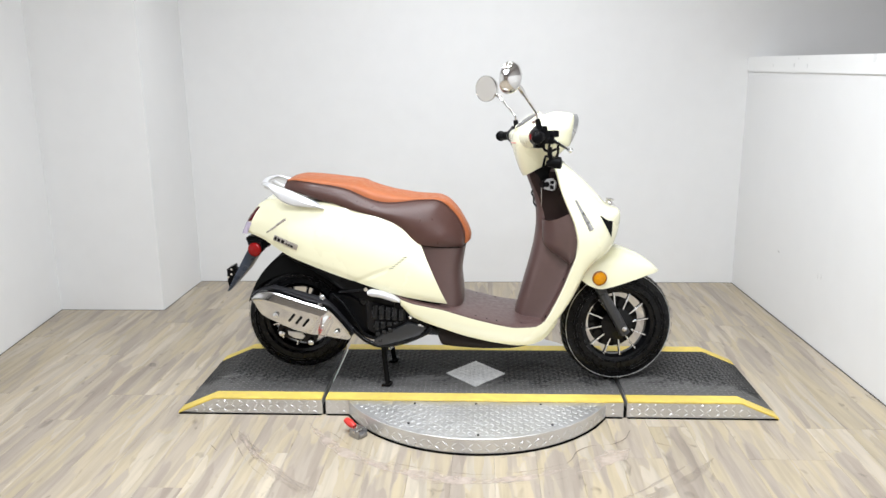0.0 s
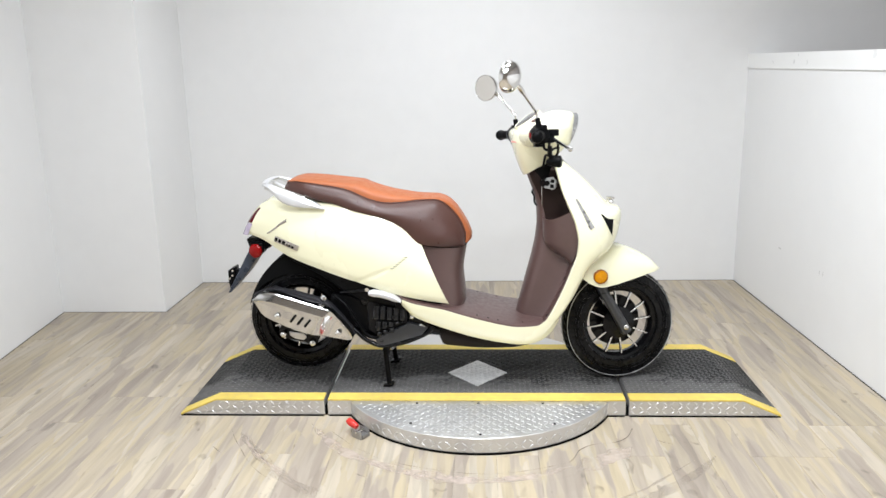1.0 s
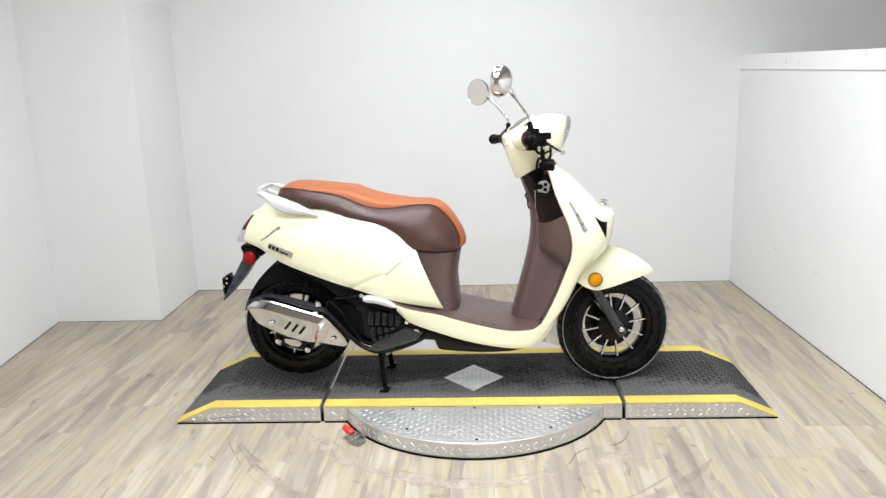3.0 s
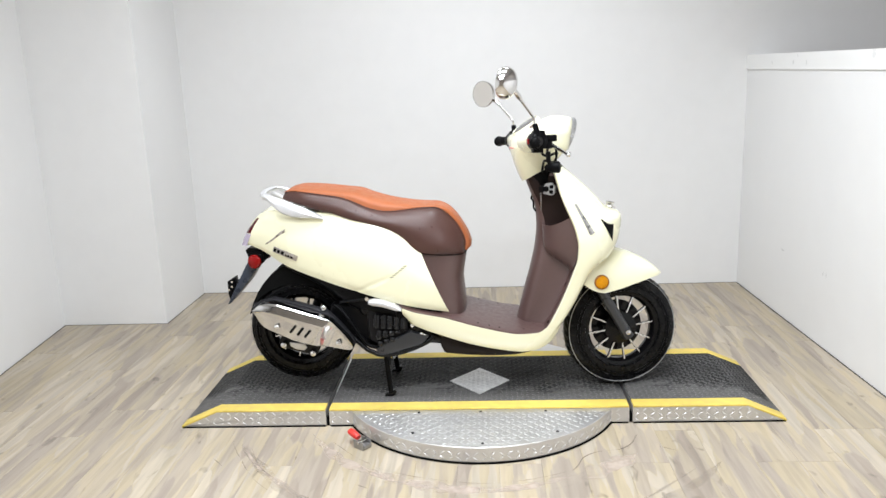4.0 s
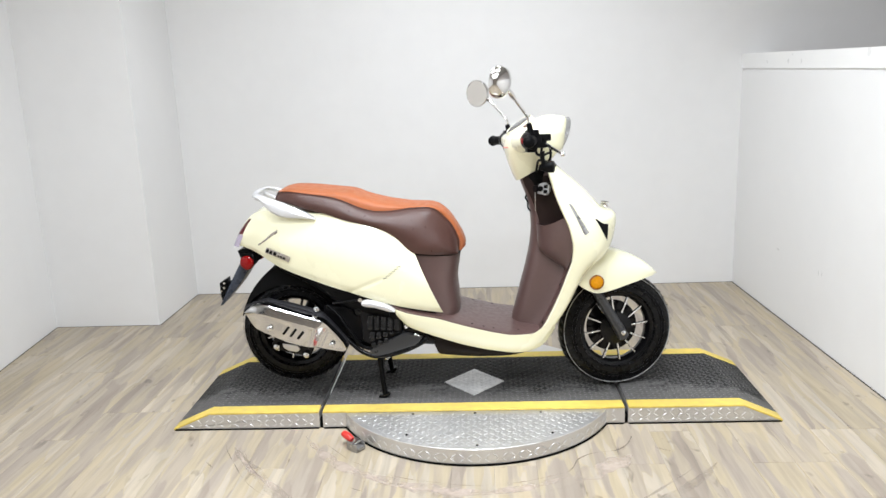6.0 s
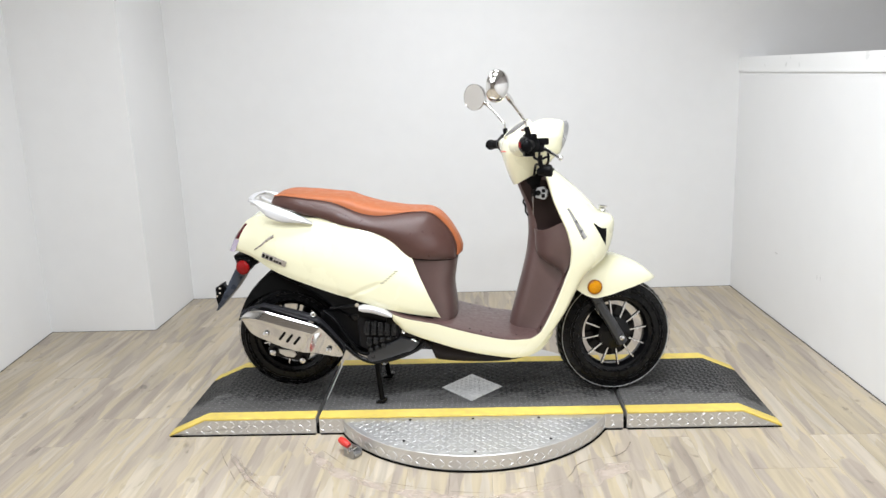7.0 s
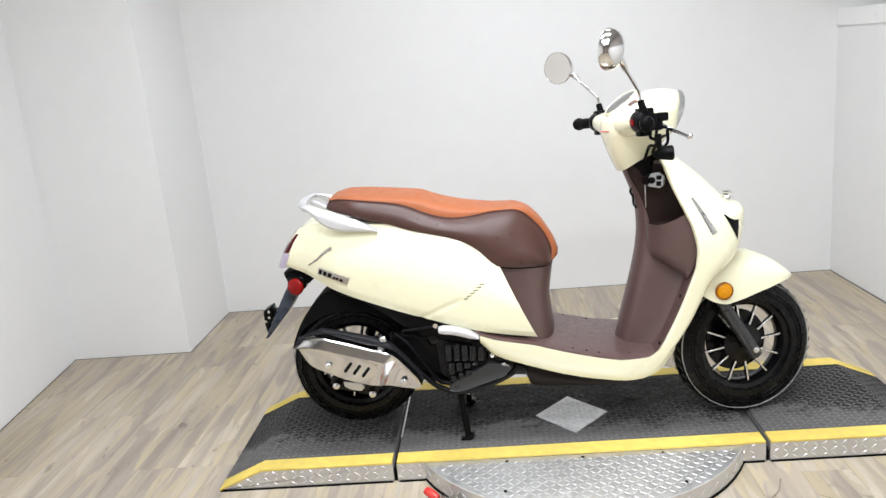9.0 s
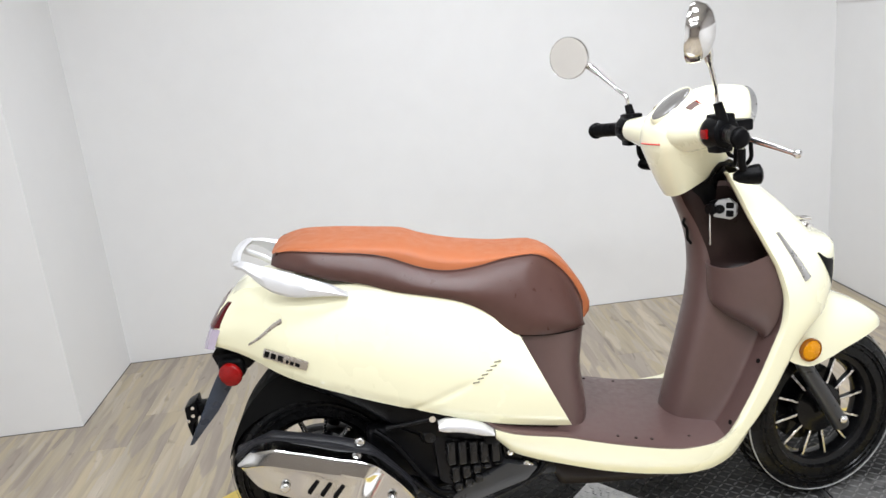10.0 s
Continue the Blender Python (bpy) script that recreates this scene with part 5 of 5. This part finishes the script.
# exhaust
MY = YC - 0.225
can_axis = [(-0.905, MY + 0.085, 0.478), (-0.84, MY + 0.085, 0.455), (-0.72, MY + 0.085, 0.425), (-0.60, MY + 0.082, 0.385), (-0.50, MY + 0.08, 0.325)]
rows = []
for i, p in enumerate(smooth_line(can_axis, 24)):
    t = i / 23
    r = 0.060 * min(1, (0.22 + t * 4.5)) * min(1, 0.28 + (1 - t) * 2.4)
    rows.append([p + Vector((0.30 * math.sin(q) * r, math.cos(q) * 0.052 * r / 0.070, math.sin(q) * r * 1.12)) for q in np.linspace(0, 2 * math.pi, 25)[:-1]])
muffler = part("muffler", skin(rows, wrap=True, caps=True), M_CASING, S, "black exhaust silencer", smooth=50)
edge = [(-0.908, 0.480), (-0.862, 0.513), (-0.825, 0.517), (-0.758, 0.503), (-0.666, 0.477), (-0.582, 0.443), (-0.524, 0.384), (-0.484, 0.322), (-0.504, 0.298), (-0.585, 0.304), (-0.656, 0.318), (-0.730, 0.341), (-0.806, 0.376), (-0.862, 0.408), (-0.895, 0.462)]
part("backing_plate", prism(edge, MY + 0.053, MY + 0.070, 0.006), M_CASING, muffler, "black silencer casing")
top = [(-0.892, 0.482), (-0.848, 0.508), (-0.815, 0.510), (-0.752, 0.494), (-0.666, 0.466), (-0.583, 0.437), (-0.552, 0.408), (-0.515, 0.364), (-0.494, 0.330), (-0.490, 0.316)]
ridge = [(-0.882, 0.484), (-0.835, 0.480), (-0.753, 0.457), (-0.662, 0.429), (-0.612, 0.412), (-0.588, 0.414), (-0.556, 0.400), (-0.519, 0.359), (-0.497, 0.328), (-0.492, 0.316)]
low = [(-0.883, 0.470), (-0.852, 0.414), (-0.802, 0.384), (-0.730, 0.351), (-0.656, 0.328), (-0.600, 0.316), (-0.545, 0.306), (-0.512, 0.302), (-0.498, 0.306)]
n = 40
rt, rr, rl = smooth_line(top, n), smooth_line(ridge, n), smooth_line(low, n)
sink = [0.024 * (lambda q: q * q * (3 - 2 * q))(min(1, max(0, (p[0] + 0.612) / 0.060))) for p in rr]
rows = [[Vector((p[0], MY + 0.052, p[1] + 0.002)) for p in rt], [Vector((p[0], MY + 0.030, p[1] + 0.0015)) for p in rt], [Vector((p[0], MY + 0.014, p[1])) for p in rt]]
rows += [[Vector((a[0] + (b[0] - a[0]) * t, MY + d + (max(0.012, d + 0.002) - d) * (1 - t) ** 1.1, a[1] + (b[1] - a[1]) * t)) for a, b, d in zip(rt, rr, sink)] for t in (0.12, 0.25, 0.4, 0.55, 0.7, 0.85, 1.0)]
rows += [[Vector((a[0] + (b[0] - a[0]) * t, MY + d + 0.004 * min(1, t * 8) + 0.010 * t * t * (1 - d / 0.034), a[1] + (b[1] - a[1]) * t)) for a, b, d in zip(rr, rl, sink)] for t in (0.06, 0.25, 0.5, 0.75, 0.95)]
rows += [[Vector((p[0], MY + min(0.046, d + 0.020), p[1])) for p, d in zip(rl, sink)], [Vector((p[0], MY + 0.050, p[1])) for p in rl]]
guard = part("heat_shield", skin(rows), M_SHIELD, muffler, "polished chrome heat shield", smooth=35)
for k in range(3):
    x, z = -0.727 + k * 0.0285, 0.405 - k * 0.0105
    part("shield_slot", moved(box(-0.0052, 0.0052, -0.003, 0.004, -0.020, 0.020, 0.003, 2), pose(x, MY + 0.0045, z, 0, 40, 0)), M_GAP, guard, "black slot")
for x, z in ((-0.791, 0.416), (-0.550, 0.336)):
    part("shield_bolt", disc((x, MY + (0.004 if x < -0.6 else 0.022), z), (0, -1, 0), 0.0115, 0.008, 16, 0.003), M_STEEL, guard, "bright hex bolt")
for x, z in ((-0.788, 0.315), (-0.668, 0.277), (-0.612, 0.471)):
    part("mount_bolt", disc((x, YC - 0.150, z), (0, -1, 0), 0.013, 0.012, 14, 0.004), M_STEEL, S, "bright mounting bolt")
part("hub_plate", prism([(-0.765, 0.325), (-0.705, 0.318), (-0.693, 0.300), (-0.706, 0.288), (-0.740, 0.294), (-0.762, 0.308)], YC - 0.152, YC - 0.1445, 0.002), M_ALU, S, "grey axle plate")
part("swing_bracket", prism([(-0.812, 0.318), (-0.80, 0.300), (-0.66, 0.262), (-0.648, 0.278), (-0.60, 0.42), (-0.66, 0.44), (-0.78, 0.40)], YC - 0.145, YC - 0.11, 0.006), M_FRAME, S, "black swing-arm bracket")
part("exhaust_pipe", tube([(-0.50, MY + 0.09, 0.335), (-0.45, MY + 0.12, 0.300), (-0.39, MY + 0.15, 0.285), (-0.32, MY + 0.16, 0.280), (-0.25, MY + 0.16, 0.29), (-0.19, MY + 0.14, 0.325), (-0.17, YC - 0.04, 0.36)], 0.013, 14, 30), M_BLACK, S, "black exhaust pipe")

# engine
engine = part("engine", box(-0.60, -0.30, YC - 0.10, YC + 0.13, 0.29, 0.47, 0.03, 3), M_ENGINE, S, "dark cast engine block")
part("transmission_case", join(box(-0.80, -0.40, YC + 0.075, YC + 0.155, 0.27, 0.385, 0.04, 3)), M_ENGINE, engine)
part("shock_absorber", tube([(-0.70, YC + 0.10, 0.40), (-0.62, YC + 0.10, 0.60)], 0.02, 14), M_ENGINE, S)
grille = part("fan_grille", prism([(-0.438, 0.455), (-0.415, 0.470), (-0.300, 0.466), (-0.270, 0.425), (-0.270, 0.356), (-0.385, 0.296), (-0.432, 0.330)], YC - 0.150, YC - 0.09, 0.010), M_ENGINE, S, "black finned fan cover")
for k in range(5):
    x = -0.398 + k * 0.0266
    low2, high2 = 0.333 + 0.0085 * k, 0.373 - 0.001 * k
    spans = [(0.382 - 0.0015 * k, 0.441 - 0.003 * k), (low2, high2)] + ([(low2 - 0.026, low2 - 0.006)] if k < 3 else [])
    for r, (z0, z1) in enumerate(spans):
        part("fin", moved(box(-0.0102, 0.0102, -0.013, 0.013, -(z1 - z0) / 2, (z1 - z0) / 2, 0.0055, 3), pose(x + (0.412 - (z0 + z1) / 2) * 0.10, YC - 0.158, (z0 + z1) / 2, -10, 6, 16)), M_FIN, grille, "black cooling fin")
part("shroud_cap", lathe([(-0.030, 0.001), (-0.028, 0.014), (-0.015, 0.024), (0.01, 0.028), (0.03, 0.028)], (-0.445, YC - 0.125, 0.455), (-0.1, 1, 0.0), 24), M_FRAME, grille, "black shroud corner")
part("lower_frame_bar", tube([(-0.500, YC - 0.145, 0.340), (-0.478, YC - 0.15, 0.320), (-0.44, YC - 0.156, 0.289), (-0.375, YC - 0.158, 0.265), (-0.335, YC - 0.158, 0.269), (-0.19, YC - 0.156, 0.320), (-0.165, YC - 0.15, 0.345)], 0.0095, 12, 26), M_FRAME, S, "black lower frame bar")
part("lower_guard", prism([(-0.402, 0.276), (-0.372, 0.264), (-0.215, 0.312), (-0.185, 0.345), (-0.262, 0.366), (-0.385, 0.306), (-0.405, 0.292)], YC - 0.165, YC - 0.10, 0.006), M_FORK, S, "dark grey lower guard plate")
part("frame_bar", tube([(-0.575, YC - 0.12, 0.475), (-0.53, YC - 0.135, 0.44), (-0.475, YC - 0.15, 0.36), (-0.43, YC - 0.155, 0.305), (-0.35, YC - 0.15, 0.288)], 0.0075, 12, 20), M_BLACK, S, "black frame bar")
part("kick_link", tube([(-0.545, YC - 0.145, 0.492), (-0.49, YC - 0.15, 0.498), (-0.435, YC - 0.152, 0.505)], 0.0055, 10, 10), M_ENGINE, S, "grey steel link")
part("link_end", disc((-0.432, YC - 0.148, 0.506), (0, -1, 0), 0.009, 0.010, 12), M_STEEL, S)
peg_rows = []
for i, p in enumerate(smooth_line([(-0.420, 0.502), (-0.38, 0.498), (-0.33, 0.484), (-0.290, 0.468)], 16)):
    t = i / 15
    r = 0.015 * min(1, 0.55 + t * 4) * min(1, 0.35 + (1 - t) * 3)
    peg_rows.append([Vector((p[0], YC - 0.185 + math.cos(q) * 0.020, p[1] + math.copysign(abs(math.sin(q)) ** 0.7, math.sin(q)) * r)) for q in np.linspace(0, 2 * math.pi, 17)[:-1]])
peg = part("passenger_footrest", skin(peg_rows, wrap=True, caps=True), M_SILVER, S, "folded silver passenger footrest", smooth=50)
part("footrest_mount", box(-0.315, -0.275, YC - 0.18, YC - 0.14, 0.43, 0.468, 0.008), M_BLACK, peg)
for x, z in ((-0.252, 0.390), (-0.215, 0.352), (-0.205, 0.345)):
    part("frame_bolt", disc((x, YC - 0.150, z), (0, -1, 0), 0.009, 0.010, 12, 0.003), M_STEEL, S, "bright bolt")
part("frame_lug", prism([(-0.27, 0.41), (-0.23, 0.40), (-0.17, 0.345), (-0.135, 0.330), (-0.14, 0.305), (-0.20, 0.310), (-0.26, 0.34)], YC - 0.145, YC - 0.10, 0.006), M_FRAME, S, "black frame lug")

part("engine_mount", prism([(-0.31, 0.455), (-0.20, 0.445), (-0.10, 0.400), (-0.10, 0.330), (-0.20, 0.320), (-0.31, 0.335)], YC - 0.095, YC + 0.095, 0.01), M_FRAME, S, "black engine mount")

# centre stand
stand = part("centre_stand", tube([(-0.37, YC - 0.13, 0.262), (-0.37, YC + 0.13, 0.262)], 0.014, 14), M_FRAME, S, "black centre stand")
for s in (-1, 1):
    leg = part("stand_leg", tube([(-0.372, YC + s * 0.115, 0.262), (-0.366, YC + s * 0.12, 0.18), (-0.356, YC + s * 0.132, 0.088)], 0.0115, 12, 10), M_BLACK, stand, "black stand leg")
    part("foot", prism([(-0.383, 0.0775), (-0.345, 0.0775), (-0.331, 0.097), (-0.338, 0.103), (-0.353, 0.093), (-0.378, 0.088)], YC + s * 0.134 - 0.015, YC + s * 0.134 + 0.015, 0.003), M_FRAME, leg, "curved steel foot")
    part("leg_gusset", prism([(-0.388, 0.262), (-0.345, 0.262), (-0.356, 0.205), (-0.372, 0.205)], YC + s * 0.117 - 0.003, YC + s * 0.117 + 0.003, 0.001), M_FRAME, leg)
spring = [Vector((-0.352 + 0.07 * t, YC - 0.085, 0.225 + 0.065 * t)) + Vector((-0.68 * math.cos(t * 90), math.sin(t * 90), 0.73 * math.cos(t * 90))) * 0.009 for t in np.linspace(0, 1, 150)]
part("stand_spring", tube(spring, 0.0016, 6), M_STEEL, stand, "bright return spring")

# rear mudguard blade, reflector and number plate bracket
blade = [(-0.893, 0.650), (-0.930, 0.662), (-0.953, 0.625), (-0.998, 0.545), (-1.043, 0.463), (-1.030, 0.466), (-0.955, 0.548), (-0.900, 0.625)]
guard_r = part("rear_mudguard", prism(blade, YC - 0.055, YC + 0.055, 0.008, 2), M_BLUE, S, "dark blue-black mudguard blade")
part("plate_bracket", join(prism([(-1.044, 0.556), (-1.014, 0.572), (-1.012, 0.530), (-1.030, 0.505), (-1.038, 0.470), (-1.044, 0.505)], YC - 0.03, YC + 0.03, 0.004), box(-1.03, -0.985, YC - 0.02, YC + 0.02, 0.525, 0.555, 0.004)), M_BLACK, S, "black number plate bracket")
for x, z in ((-1.030, 0.556), (-1.032, 0.535), (-1.046, 0.522)):
    part("bracket_bolt", disc((x + 0.008, YC - 0.029, z), (0, -1, 0), 0.005, 0.006, 10), M_STEEL, S, "small bright bolt")
part("reflector_mount", box(-0.930, -0.868, YC - 0.080, YC - 0.02, 0.640, 0.690, 0.014, 3), M_BLACK, S, "black reflector mount")
part("rear_reflector", disc((-0.900, YC - 0.082, 0.655), (-0.25, -0.97, 0), 0.029, 0.010, 28, 0.007), M_RED, S, "round red reflector")
part("rear_reflector", disc((-0.900, YC + 0.082, 0.655), (-0.25, 0.97, 0), 0.029, 0.010, 28, 0.007), M_RED, S, "round red reflector")
part("tail_bracket", prism([(-0.945, 0.700), (-0.88, 0.700), (-0.84, 0.672), (-0.86, 0.655), (-0.93, 0.655)], YC - 0.06, YC + 0.06, 0.006), M_BLACK, S, "black tail bracket")

scooter.location.x -= 0.006

# ---- worn rings and scratches on the floor round the turntable ----
def arc_mark(cx, cy, r, a0, a1, width, wobble, mat, label, z=0.0010, seed=0):
    rng = random.Random(seed)
    n = max(6, int(abs(a1 - a0) * r / 0.02))
    left, right = [], []
    k0 = rng.random() * 9
    for i in range(n + 1):
        a = a0 + (a1 - a0) * i / n
        rr = r + wobble * noise.noise((a * 3 + k0, k0, 0))
        w = width * (0.55 + 0.65 * abs(noise.noise((a * 9, k0, 2)) * 2)) * min(1, 4 * i / n + 0.05, 4 * (1 - i / n) + 0.05)
        d = Vector((math.cos(a), math.sin(a), 0))
        left.append(Vector((cx, cy, z)) + d * (rr - w / 2))
        right.append(Vector((cx, cy, z)) + d * (rr + w / 2))
    ob = part("floor_scuff", skin([left, right]), mat, floor, label, smooth=0)
    return ob


for k, (r, a0, a1, w, wob, mat) in enumerate((
        (0.745, 206, 300, 0.060, 0.02, M_WEAR), (0.760, 228, 285, 0.030, 0.03, M_WEAR), (0.770, 296, 318, 0.085, 0.04, M_WEAR),
        (1.010, 204, 252, 0.065, 0.03, M_TAUPEWEAR), (1.035, 283, 326, 0.060, 0.02, M_TAUPEWEAR), (1.00, 206, 236, 0.022, 0.03, M_WEAR), (0.985, 286, 322, 0.012, 0.02, M_TAUPEWEAR),
        (0.708, 214, 236, 0.0030, 0.03, M_SCUFF), (0.709, 236, 262, 0.0034, 0.012, M_SCUFF), (0.712, 258, 297, 0.0038, 0.012, M_SCUFF),
        (0.985, 207, 222, 0.0052, 0.04, M_SCUFF), (1.05, 200, 228, 0.0030, 0.03, M_SCUFF), (0.785, 232, 268, 0.0024, 0.03, M_TAUPEWEAR), (0.79, 276, 300, 0.0024, 0.03, M_TAUPEWEAR))):
    arc_mark(TX, TY, r, radians(a0), radians(a1), w, wob, mat, "worn arc in the floor", 0.0006 + 0.00012 * k, seed=k)
step = smooth_line([(0.338, -0.372, 0.0026), (0.362, -0.335, 0.0026), (0.380, -0.290, 0.0026), (0.415, -0.255, 0.0026), (0.452, -0.236, 0.0026), (0.524, -0.222, 0.0026), (0.578, -0.177, 0.0026), (0.610, -0.109, 0.0026)], 36)
part("floor_scuff", skin([[p + Vector((0.0016, -0.0016, 0)) for p in step], [p - Vector((0.0016, -0.0016, 0)) for p in step]]), M_SCUFF, floor, "thin worn line in the floor", smooth=0)
for k, (x, y, l, rot) in enumerate(((-0.98, -0.28, 0.10, -48), (-0.80, -0.36, 0.05, -20), (0.713, -0.218, 0.090, -30), (-0.40, -0.47, 0.05, -30))):
    m = pose(x, y, 0.0009, 0, 0, rot)
    part("floor_scratch", moved(([(-l / 2, 0, 0), (0, -0.003, 0), (l / 2, 0, 0), (0, 0.0025, 0)], [(0, 1, 2, 3)]), m), M_SCUFF, floor, "dark floor scratch", smooth=0)

# scuffs on the partition
for y, z, l, h in ((1.33, 0.370, 0.05, 0.010), (0.85, 0.362, 0.008, 0.030), (0.815, 0.365, 0.007, 0.032)):
    part("wall_scuff", ([(XE(y) - 0.0012, y - l / 2, z), (XE(y) - 0.0012, y, z - h / 2), (XE(y) - 0.0012, y + l / 2, z + h * 0.1), (XE(y) - 0.0012, y + l * 0.1, z + h / 2)], [(0, 1, 2, 3)]), M_WALLSCUFF, partition, "faint grey scuff", smooth=0)

# thin dark strips laid on the boards where they meet the walls
for outline in ([(XE(YF) - 0.007, YF), (XE(YF), YF), (XE(YB), YB), (XE(YB) - 0.007, YB)],
                [(XW(YF), YF), (XW(YF) + 0.005, YF), (XW(COLY) + 0.005, COLY), (XW(COLY), COLY)],
                [(COLX + 0.004, YB - 0.004), (XE(YB) - 0.007, YB - 0.004), (XE(YB) - 0.007, YB), (COLX + 0.004, YB)],
                [(COLX, COLY), (COLX + 0.004, COLY), (COLX + 0.004, YB), (COLX, YB)],
                [(XW(COLY), COLY - 0.004), (COLX, COLY - 0.004), (COLX, COLY), (XW(COLY), COLY)]):
    part("wall_foot_strip", slab(outline, 0.0002, 0.0012), M_SUB, floor, "thin dark strip along the wall", smooth=0)

# ---- floor planks ----
PW, PL = 0.152, 1.22
plank_meshes = {}


def plank_mesh(length):
    key = round(length, 2)
    if key not in plank_meshes:
        w, l, b = PW / 2 - 0.0002, length / 2 - 0.0002, 0.0008
        me = bpy.data.meshes.new("plank")
        v = [(-w, -l, -0.004), (w, -l, -0.004), (w, l, -0.004), (-w, l, -0.004), (-w, -l, -b), (w, -l, -b), (w, l, -b), (-w, l, -b), (-w + b, -l + b, 0), (w - b, -l + b, 0), (w - b, l - b, 0), (-w + b, l - b, 0)]
        f = [(8, 9, 10, 11)] + [(i, (i + 1) % 4, 4 + (i + 1) % 4, 4 + i) for i in range(4)] + [(4 + i, 4 + (i + 1) % 4, 8 + (i + 1) % 4, 8 + i) for i in range(4)]
        me.from_pydata(v, [], f)
        me.materials.append(M_PLANK)
        plank_meshes[key] = me
    return plank_meshes[key]


rng = random.Random(4)
x = XL - 0.05
while x < 2.3:
    y = YF - rng.choice((0.1, 0.35, 0.6, 0.85, 1.05))
    while y < YB + 0.02:
        y0, y1 = max(y, YF - 0.05), min(y + PL, YB + 0.05)
        if y1 - y0 > 0.05:
            ob = new("plank", plank_mesh(y1 - y0))
            ob.location = (x + PW / 2, (y0 + y1) / 2, 0)
            ob.parent = floor
        y += PL
    x += PW
